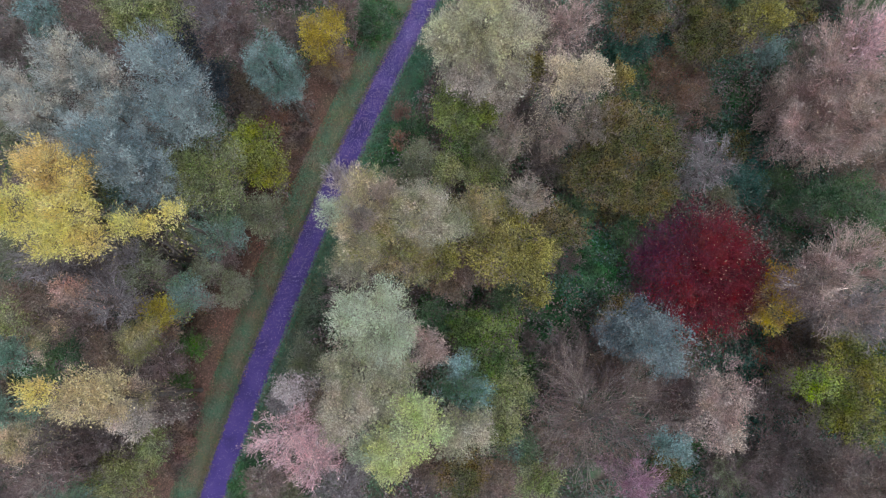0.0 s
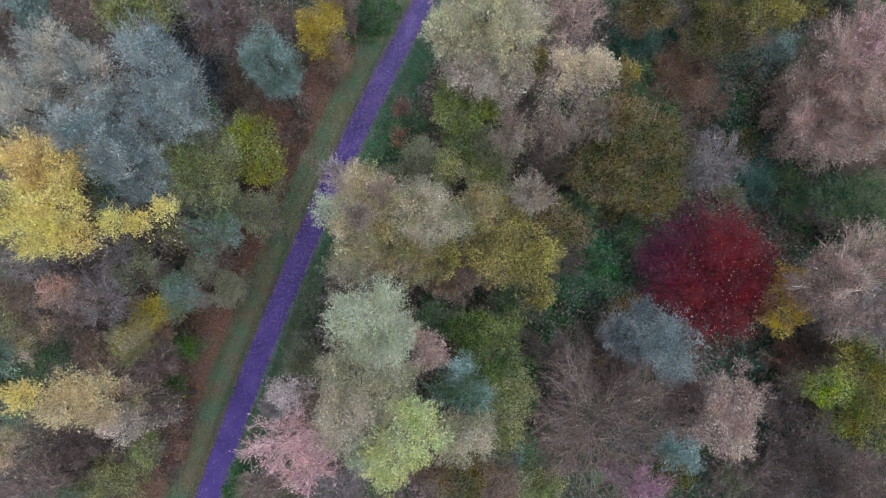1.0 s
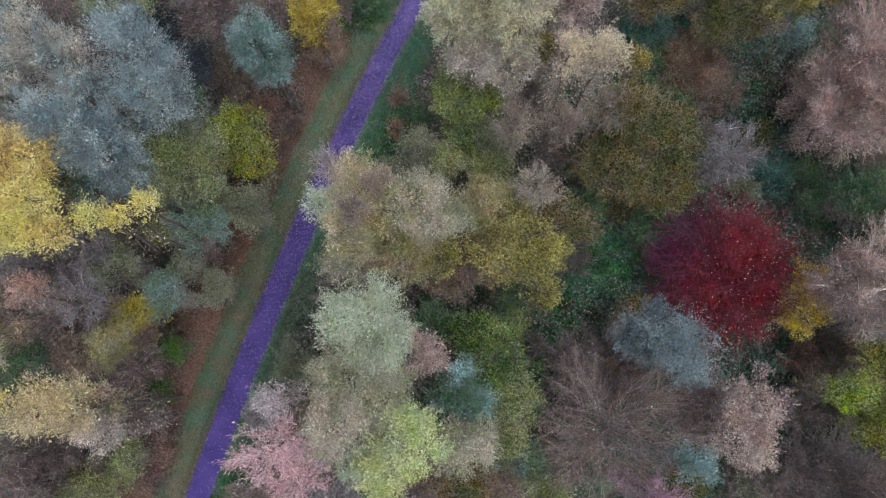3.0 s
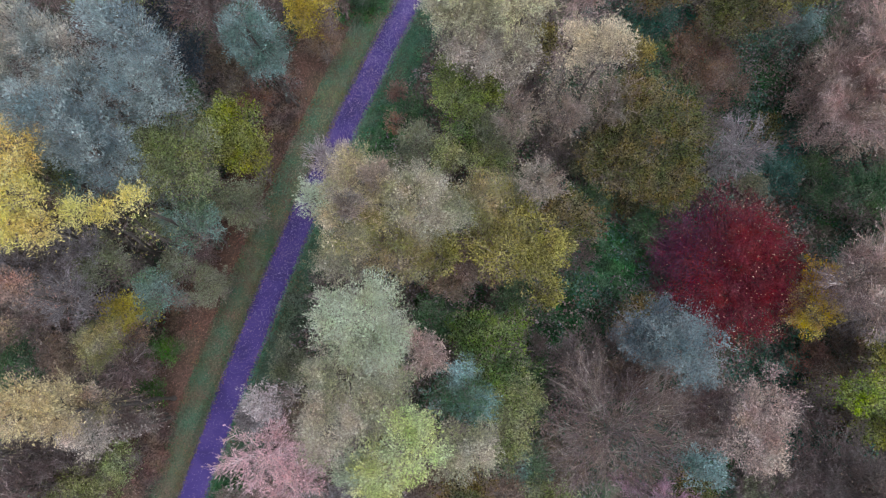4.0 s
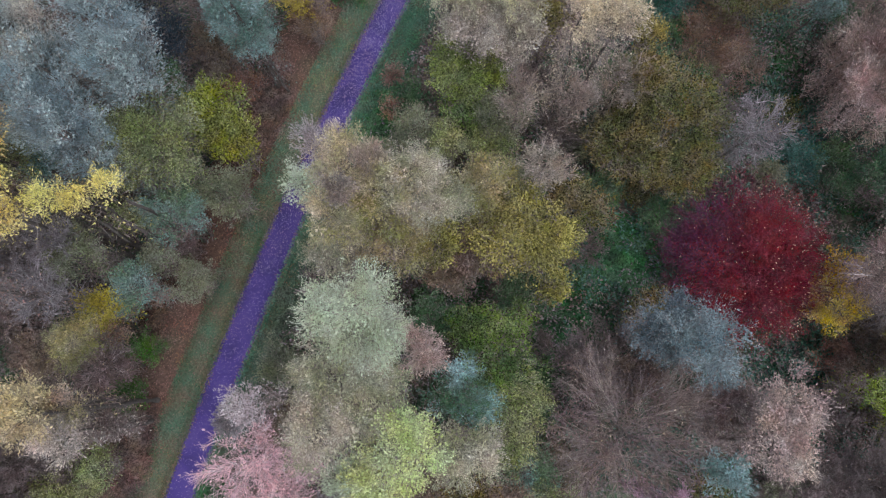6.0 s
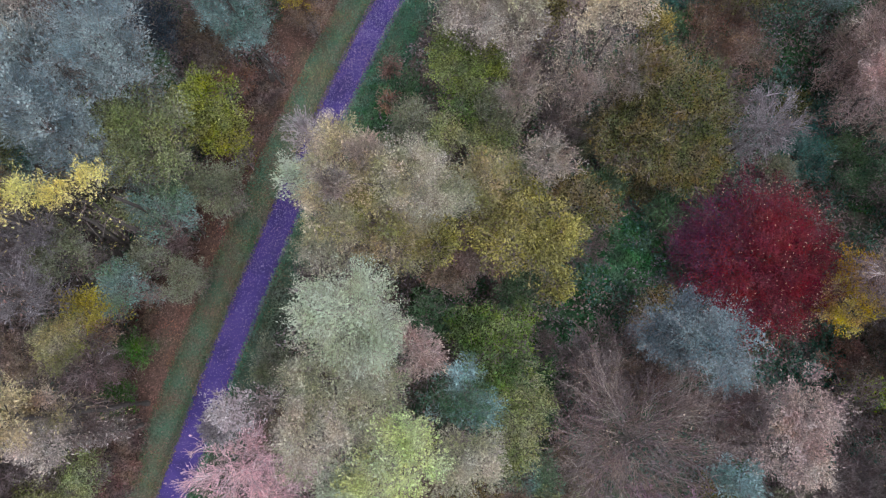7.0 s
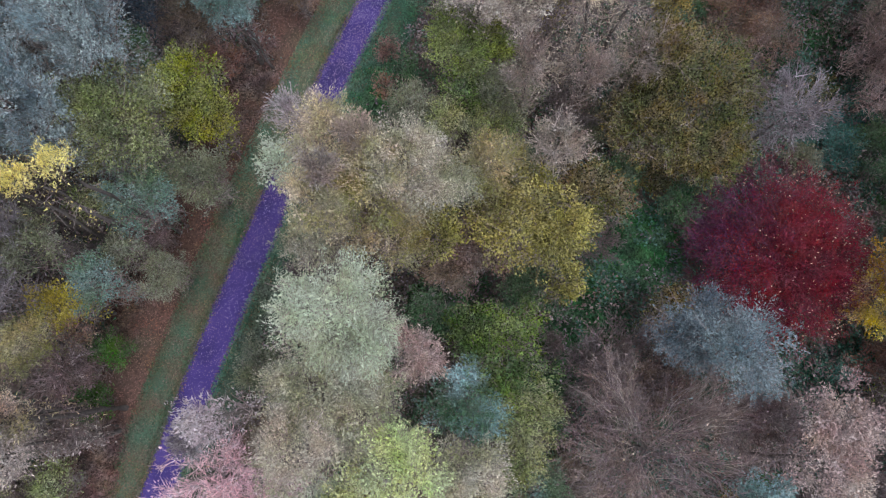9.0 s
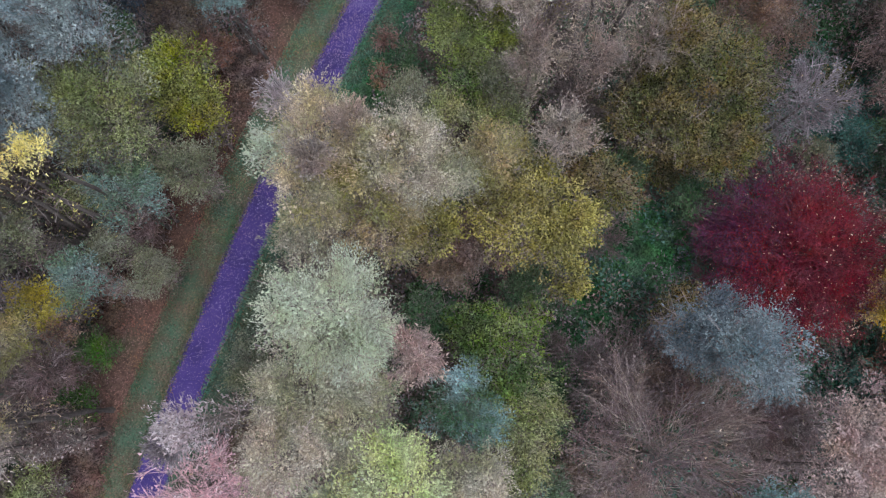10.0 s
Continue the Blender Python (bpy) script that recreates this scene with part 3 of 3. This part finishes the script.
tree("yellow", -21.22, 6.50, 18.8, 1.40, 2.00)
tree("yellow", -22.53, 7.73, 19.8, 1.80, 2.40)
tree("yellow", -19.38, 6.58, 17.6, 1.00, 1.40)
tree("yellow", -17.95, 7.43, 16.6, 0.75, 1.00)
tree("yellow", -16.78, 7.56, 16.0, 0.70, 0.90)
tree("yellow", -15.72, 8.33, 15.5, 0.70, 0.90)
tree("olivegreen", -21.55, 10.36, 14.0, 1.73, 2.07)
tree("teal", -20.30, 10.05, 13.0, 1.56, 1.87)
tree("darkgreen", -19.23, 11.78, 9.0, 1.70, 1.70)
tree("mauve", -14.46, 21.39, 15.0, 2.22, 3.55)
tree("mauvegrey", -14.56, 21.65, 16.0, 1.74, 2.43)
tree("teal", -11.50, 19.20, 14.5, 1.75, 4.80)
tree("teal", -10.77, 18.93, 10.0, 1.27, 1.27)
tree("gold", -8.84, 23.86, 8.0, 1.95, 2.15)
tree("rust", -8.69, 22.46, 5.0, 1.41, 1.41)
tree("yelgreen", -13.35, 14.89, 9.5, 1.90, 2.47)
tree("yelgreen", -12.90, 14.05, 8.8, 1.65, 2.00)
tree("yelgreen", -12.45, 13.31, 7.5, 1.40, 1.54)
tree("olivegreen", -17.99, 11.73, 9.0, 1.70, 1.70)
tree("olivegreen", -15.65, 12.02, 12.5, 2.49, 2.74)
tree("olivegreen", -15.56, 14.29, 9.0, 1.10, 1.10)
tree("darkgreen", -16.02, 16.03, 10.0, 1.61, 1.94)
tree("tealblue", -15.28, 8.72, 9.0, 1.77, 1.77)
tree("greyolive", -12.78, 10.25, 8.0, 1.72, 1.72)
tree("olivegreen", -17.68, 8.61, 8.0, 1.19, 1.43)
tree("brown", -14.24, 19.85, 7.0, 1.92, 2.31)
tree("rust", -13.31, 18.15, 4.0, 1.32, 1.19)
tree("darkblue", -18.35, 22.31, 10.0, 2.11, 2.75)
tree("darkblue", -16.93, 18.98, 10.0, 1.72, 2.24)
tree("brown", -17.18, 16.19, 11.0, 1.23, 1.23)
tree("olivegreen", -20.30, 22.05, 15.0, 1.90, 2.47)
tree("mauve", -22.91, 21.75, 16.0, 1.88, 3.00)
tree("teal", -24.92, 20.95, 16.0, 1.29, 1.94)
tree("darkbare", -29.74, 21.25, 12.0, 2.36, 3.53)
tree("olivegreen", -17.96, 22.16, 14.0, 1.60, 1.92)
tree("mauvegrey", -24.24, 5.69, 14.0, 1.30, 1.42)
tree("mauvegrey", -19.86, 6.32, 13.0, 1.30, 1.57)
tree("greyolive", -19.24, 5.67, 11.0, 1.60, 1.76)
tree("darkbare", -24.40, 5.54, 9.0, 2.12, 2.54)
tree("greyolive", -26.20, 6.64, 13.0, 1.73, 1.73)
tree("orangepink", -20.73, 3.54, 16.5, 0.96, 1.05)
tree("mauvegrey", -20.30, 3.63, 13.0, 1.71, 1.71)
tree("brown", -25.69, 3.03, 13.0, 1.99, 2.19)
tree("mauve", -23.53, 2.14, 11.0, 1.98, 1.98)
tree("olivegreen", -25.97, 2.43, 13.0, 1.31, 1.31)
tree("gold", -19.10, 3.32, 8.0, 1.21, 1.09)
tree("orangepink", -19.96, 1.98, 4.0, 0.98, 0.88)
tree("tealblue", -17.06, 4.46, 8.5, 1.32, 1.19)
tree("greyolive", -14.79, 5.36, 5.5, 1.37, 1.23)
tree("greyolive", -16.39, 6.21, 7.0, 1.12, 1.23)
tree("mauve", -15.88, 7.51, 5.0, 1.17, 1.17)
tree("tangreen", -19.52, 1.36, 10.0, 1.52, 1.52)
tree("mauve", -18.98, -0.04, 8.0, 1.75, 1.75)
tree("brown", -21.96, 0.61, 9.0, 1.64, 1.64)
tree("leafgreen", -18.05, 1.04, 3.2, 1.13, 0.90)
tree("leafgreen", -18.90, -1.80, 3.5, 1.16, 0.93)
tree("darkgreen", -24.82, 0.16, 10.0, 1.81, 1.81)
tree("sage", -26.49, 0.26, 12.0, 1.38, 1.66)
tree("sage", -25.16, -3.33, 14.0, 1.30, 1.56)
tree("tan", -25.05, 1.18, 11.0, 1.33, 1.33)
tree("yellow", -19.75, -1.79, 20.0, 0.86, 1.03)
tree("yellowtan", -18.90, -1.98, 19.5, 1.27, 3.00)
tree("tan", -18.59, -2.14, 13.0, 1.18, 1.42)
tree("yellowtan", -17.94, -2.08, 18.0, 1.32, 2.80)
tree("duskmauve", -18.18, -3.35, 12.5, 1.41, 1.41)
tree("mauve", -18.29, -3.14, 8.0, 1.14, 1.14)
tree("tan", -24.29, -4.86, 14.0, 1.21, 1.21)
tree("darkbare", -24.20, -5.52, 9.0, 2.47, 2.96)
tree("mauve", -23.75, -7.06, 13.0, 2.05, 2.67)
tree("olivegreen", -21.96, -7.89, 6.0, 2.20, 1.76)
tree("olivegreen", -19.97, -6.07, 4.5, 1.47, 1.18)
tree("darkbare", -21.37, -6.25, 5.0, 1.29, 1.29)
tree("brown", -20.59, -5.25, 3.0, 1.07, 1.07)
tree("tealblue", -24.07, -8.52, 8.0, 1.62, 1.62)
tree("paleyellow", 2.16, 21.22, 18.0, 2.44, 5.36)
tree("paleyellow", 3.97, 19.96, 16.0, 1.80, 3.42)
tree("paleyellow", 0.22, 20.48, 15.0, 1.57, 2.52)
tree("duskmauve", 1.68, 18.79, 13.0, 1.86, 2.24)
tree("duskmauve", 3.76, 18.77, 11.5, 1.49, 1.79)
tree("cream", 8.42, 17.20, 17.0, 1.09, 1.64)
tree("cream", 6.62, 17.37, 16.0, 1.12, 1.56)
tree("beigebare", 7.25, 15.24, 11.0, 1.14, 1.26)
tree("beigebare", 9.98, 16.47, 11.0, 1.66, 1.83)
tree("pinkbeige", 7.63, 21.35, 16.0, 1.75, 2.98)
tree("mauve", 6.22, 22.54, 14.0, 1.41, 2.25)
tree("oliveyellow", 6.05, 20.96, 9.0, 1.09, 1.64)
tree("mossgreen", 0.98, 17.82, 8.0, 2.31, 2.08)
tree("mossgreen", 2.87, 18.28, 7.0, 1.16, 1.04)
tree("green", 1.23, 15.52, 7.0, 1.51, 1.36)
tree("greyolive", -1.93, 14.78, 6.0, 1.54, 1.38)
tree("olivegreen", 0.26, 13.93, 6.5, 1.33, 1.20)
tree("olivegreen", 2.68, 14.04, 7.0, 1.78, 1.60)
tree("greyolive", 3.20, 15.20, 8.0, 1.57, 1.57)
tree("beigebare", 3.98, 14.75, 13.0, 1.35, 2.03)
tree("rust", -3.46, 19.63, 2.5, 0.77, 0.62)
tree("rust", -3.68, 17.09, 2.5, 0.67, 0.53)
tree("darkgreen", -2.44, 18.47, 2.2, 1.07, 0.85)
tree("olive", 12.98, 14.86, 10.0, 3.37, 3.03)
tree("olive", 11.28, 16.28, 11.0, 1.74, 1.74)
tree("olive", 10.61, 13.38, 9.0, 2.23, 2.01)
tree("olive", 13.83, 12.36, 8.5, 2.16, 1.94)
tree("darkbare", 7.09, 15.35, 6.0, 1.82, 1.82)
tree("tan", -4.60, 9.46, 17.0, 1.85, 1.85)
tree("palebare", -5.72, 10.33, 16.5, 1.21, 1.21)
tree("palegreen", -6.55, 8.62, 15.5, 0.93, 0.93)
tree("tan", -4.94, 7.19, 16.5, 1.56, 1.56)
tree("tangreen", -3.06, 7.50, 16.0, 1.58, 1.58)
tree("beigebare", -4.55, 7.93, 17.0, 0.55, 0.49)
tree("beigegreen", -1.52, 8.86, 16.5, 1.57, 1.57)
tree("tan", -2.57, 8.20, 17.0, 1.25, 1.13)
tree("beigebare", -3.24, 9.33, 17.0, 0.69, 0.62)
tree("beigegreen", -0.74, 8.73, 14.0, 2.10, 2.10)
tree("tangreen", -2.25, 6.63, 13.5, 1.91, 1.91)
tree("beigegreen", -5.49, 6.38, 12.0, 1.56, 1.56)
tree("oliveyellow", -0.31, 6.74, 12.5, 1.31, 1.31)
tree("oliveyellow", 3.88, 7.45, 13.0, 2.49, 2.24)
tree("tangreen", 2.39, 9.59, 13.0, 1.62, 1.46)
tree("oliveyellow", 5.34, 6.99, 12.0, 1.72, 1.55)
tree("beigebare", 5.04, 10.20, 15.0, 1.20, 1.50)
tree("brown", 1.69, 6.69, 10.0, 1.80, 1.80)
tree("brown", 0.62, 5.74, 8.0, 1.52, 1.52)
tree("olive", 7.45, 9.26, 10.0, 1.81, 1.63)
tree("oliveyellow", 6.34, 5.25, 8.0, 1.09, 1.09)
tree("palegreen", -3.53, 2.43, 17.6, 2.18, 1.96)
tree("palegreen", -4.71, 2.55, 18.0, 1.05, 0.95)
tree("palegreen", -2.90, 1.45, 16.0, 1.40, 1.30)
tree("pinkbeige", -0.89, 1.16, 13.0, 1.34, 1.34)
tree("beigegreen", -4.47, -0.26, 16.0, 2.18, 1.96)
tree("beigegreen", -5.06, -2.67, 17.0, 1.61, 1.45)
tree("beigegreen", -2.89, -1.34, 15.0, 1.85, 1.66)
tree("palemauve", -7.36, -1.28, 20.0, 0.86, 0.86)
tree("mauvegrey", -8.02, -1.92, 19.0, 0.47, 0.47)
tree("pink", -8.42, -4.00, 17.0, 2.04, 2.45)
tree("pink", -7.22, -5.35, 15.0, 1.61, 1.77)
tree("brown", -7.29, -2.63, 13.0, 1.25, 1.25)
tree("greyolive", -9.62, 0.40, 5.0, 1.50, 1.35)
tree("brightgreen", -1.34, -3.27, 16.0, 1.79, 1.61)
tree("brightgreen", -2.75, -4.75, 15.0, 1.60, 1.44)
tree("palegreen", -4.07, -5.01, 14.0, 1.20, 1.08)
tree("beigegreen", 1.22, -3.67, 14.0, 1.65, 1.49)
tree("green", 3.47, 1.57, 10.0, 2.52, 2.27)
tree("green", 1.98, 2.27, 9.0, 1.47, 1.32)
tree("olivegreen", 4.10, -1.34, 9.0, 2.04, 1.83)
tree("olivegreen", 4.16, -3.54, 8.0, 1.47, 1.32)
tree("bluetuft", 1.28, -1.19, 10.0, 1.75, 1.57)
tree("bluetuft", 1.44, 0.24, 9.0, 0.88, 0.79)
tree("darkgreen", 4.94, 5.16, 5.0, 1.52, 1.37)
tree("darkgreen", -0.28, 3.27, 7.0, 1.36, 1.23)
tree("olive", 1.59, -6.71, 9.0, 1.67, 1.50)
tree("brown", 3.48, -7.18, 8.0, 1.79, 1.61)
tree("olivegreen", 6.55, -7.23, 7.0, 1.65, 1.49)
tree("tealblue", 5.50, -5.34, 6.0, 1.44, 1.29)
tree("mauvegrey", -5.48, -6.95, 14.0, 1.42, 1.42)
tree("mauve", -10.65, -7.35, 11.0, 1.28, 1.28)
tree("red", 18.81, 7.26, 7.0, 5.15, 2.84)
tree("plum", 15.22, 8.68, 3.4, 1.20, 0.96)
tree("golddry", 23.15, 4.66, 6.5, 1.66, 1.49)
tree("golddry", 23.60, 6.66, 7.0, 1.12, 1.00)
tree("slate", 12.77, 1.64, 14.0, 2.05, 1.64)
tree("darkslate", 11.56, 2.90, 11.8, 2.09, 1.68)
tree("mauvehaze", 9.40, -2.67, 13.5, 4.27, 3.41)
tree("darkbare", 9.02, 0.83, 7.0, 2.77, 2.49)
tree("brown", 11.74, 0.31, 7.0, 1.70, 1.53)
tree("mauve", 14.82, -1.45, 9.0, 1.79, 1.79)
tree("pinkcream", 16.23, -0.87, 15.0, 1.62, 1.46)
tree("pinkcream", 15.67, -2.95, 14.5, 1.63, 1.47)
tree("mauve", 15.57, -1.38, 10.0, 1.26, 1.13)
tree("teal", 13.32, -4.17, 14.0, 1.07, 1.39)
tree("magenta", 11.34, -6.10, 14.5, 1.18, 1.18)
tree("pinkbeige", 25.50, 6.24, 13.0, 3.45, 2.76)
tree("mauve", 23.34, 5.83, 12.0, 2.19, 1.75)
tree("mauvegrey", 26.27, 3.75, 12.0, 1.93, 1.55)
tree("lime", 23.92, -0.31, 10.0, 1.42, 1.28)
tree("olivelime", 27.20, 0.85, 9.0, 2.40, 2.16)
tree("olivelime", 28.56, -2.12, 8.0, 2.51, 2.26)
tree("olivelime", 26.89, -1.99, 7.0, 1.86, 1.67)
tree("pinkbeige", 25.20, 19.25, 16.0, 3.29, 3.62)
tree("pinkbeige", 24.87, 16.80, 12.0, 2.74, 2.74)
tree("pinkbeige", 26.73, 15.88, 14.0, 2.53, 2.53)
tree("pink", 25.40, 19.97, 17.0, 1.79, 2.14)
tree("mauve", 24.20, 21.10, 12.0, 1.65, 1.65)
tree("pinkbeige", 23.88, 18.97, 11.0, 1.76, 1.76)
tree("mauvegrey", 17.63, 13.95, 10.5, 1.83, 1.83)
tree("olive", 13.98, 26.22, 9.0, 2.49, 2.98)
tree("olive", 18.97, 24.62, 8.0, 2.50, 2.75)
tree("oliveyellow", 22.47, 25.34, 9.0, 1.71, 2.05)
tree("olive", 18.23, 27.02, 7.0, 1.40, 1.54)
tree("oliveyellow", 12.84, 21.57, 6.0, 1.19, 1.19)
tree("rust", 17.54, 22.44, 3.5, 2.67, 1.60)
tree("brown", 19.32, 20.71, 3.0, 2.18, 1.31)
tree("darkgreen", 28.29, 11.53, 8.5, 2.76, 2.20)
tree("darkgreen", 26.46, 11.93, 7.5, 1.73, 1.38)
tree("brown", 30.96, 15.19, 6.0, 2.53, 2.27)
tree("fernteal", 22.80, 14.30, 3.0, 1.90, 1.30)
tree("pinkbeige", 25.67, 19.37, 7.0, 2.32, 2.09)
tree("darkbare", 24.73, -6.11, 8.0, 3.33, 2.66)
tree("mauve", 26.15, -6.17, 12.0, 2.27, 2.27)
tree("darkbare", 21.93, -5.98, 6.0, 2.57, 2.05)
tree("brown", 25.11, 0.62, 4.0, 1.34, 1.07)
tree("brown", 26.80, 2.90, 4.5, 1.80, 1.40)
tree("rust", 24.60, 1.60, 3.0, 1.40, 1.00)
tree("teal", 23.56, 23.46, 7.0, 1.09, 1.20)
tree("fernteal", 14.53, 25.58, 3.0, 1.69, 1.69)
tree("darkgreen", -6.20, 27.21, 4.0, 1.66, 1.49)
tree("mauve", -7.57, 25.66, 8.0, 1.08, 1.29)
undergrowth("dark green ivy and bramble covering the woodland floor", 11.57, 8.06, 3.20, 2.80, 1.9, (74, 112, 70), 15000)
undergrowth("dark green ivy and bramble covering the woodland floor", 8.72, 3.65, 2.58, 2.58, 0.9, (76, 112, 70), 8000)
undergrowth("dark green ivy and bramble covering the woodland floor", 22.56, 21.12, 3.17, 3.17, 0.9, (76, 112, 70), 10000)
undergrowth("blue-green undergrowth on the woodland floor", 24.16, 16.48, 2.68, 2.68, 0.9, (76, 130, 114), 8000)
undergrowth("blue-green undergrowth on the woodland floor", 23.44, 1.02, 3.84, 1.71, 0.9, (76, 130, 114), 8000)
undergrowth("blue-green undergrowth on the woodland floor", 23.67, -3.15, 2.53, 2.53, 0.9, (76, 130, 114), 8000)
undergrowth("dark green ivy and bramble covering the woodland floor", 20.16, -6.89, 2.92, 2.50, 0.9, (76, 112, 70), 9000)
undergrowth("blue-green undergrowth on the woodland floor", 15.42, 25.75, 3.21, 2.29, 0.9, (76, 130, 114), 8000)
undergrowth("dark green ivy and bramble covering the woodland floor", 18.43, 19.13, 2.70, 2.25, 0.9, (76, 112, 70), 8000)
undergrowth("dark green ivy and bramble covering the woodland floor", -3.99, 16.72, 2.24, 2.68, 0.7, (76, 112, 70), 7000)
undergrowth("dark green ivy and bramble covering the woodland floor", -6.44, 27.66, 2.77, 2.77, 0.8, (76, 112, 70), 6000)
undergrowth("dark green ivy and bramble covering the woodland floor", -13.90, -8.87, 1.66, 2.49, 0.7, (76, 112, 70), 5000)
undergrowth("dark green ivy and bramble covering the woodland floor", -9.53, 2.79, 1.72, 3.86, 0.7, (86, 98, 78), 7000)
undergrowth("dark green ivy and bramble covering the woodland floor", -30.66, -0.25, 3.83, 1.70, 0.9, (76, 112, 70), 8000)
undergrowth("brown bracken and dead leaves on the woodland floor", -19.46, 3.41, 2.15, 3.44, 0.4, (120, 98, 86), 8000)
undergrowth("brown bracken and dead leaves on the woodland floor", -19.20, -4.96, 1.68, 3.78, 0.4, (120, 98, 86), 7000)
undergrowth("brown bracken and dead leaves on the woodland floor", -12.16, 18.86, 1.80, 4.05, 0.4, (120, 98, 86), 8000)
undergrowth("dark green ivy and bramble covering the woodland floor", 29.30, 12.95, 3.98, 2.21, 0.8, (76, 112, 70), 8000)
undergrowth("brown bracken and dead leaves on the woodland floor", 26.30, -1.43, 2.12, 2.54, 0.7, (120, 98, 86), 6000)
undergrowth("dark green ivy and bramble covering the woodland floor", 7.22, 1.48, 2.14, 2.57, 0.7, (76, 112, 70), 6000)
undergrowth("dark green ivy and bramble covering the woodland floor", 0.74, 4.54, 2.59, 2.16, 0.7, (76, 112, 70), 5000)

# ---- understorey between the tall trees ----
tall_trees = [(o.location.x, o.location.y) for o in bpy.data.objects if o.get("group") == "woodland trees"]
shrub_rng = random.Random(11)
made = 0
while made < 120:
    x, y = shrub_rng.uniform(-35, 35), shrub_rng.uniform(-13, 34)
    off = x - track(y)
    if -7.5 < off < 4.5 or min((x - a) ** 2 + (y - b) ** 2 for a, b in tall_trees) < 2.2:
        continue
    west = off < 0
    key = shrub_rng.choice(["darkbare", "greyolive", "brown", "greyolive", "darkbare"] if west else ["brown", "darkbare", "darkgreen", "greyolive", "darkgreen", "olive"])
    r = shrub_rng.uniform(1.0, 2.0)
    tree(key, round(x, 2), round(y, 2), round(shrub_rng.uniform(2.2, 5.0), 1), r, r * 0.8)
    made += 1
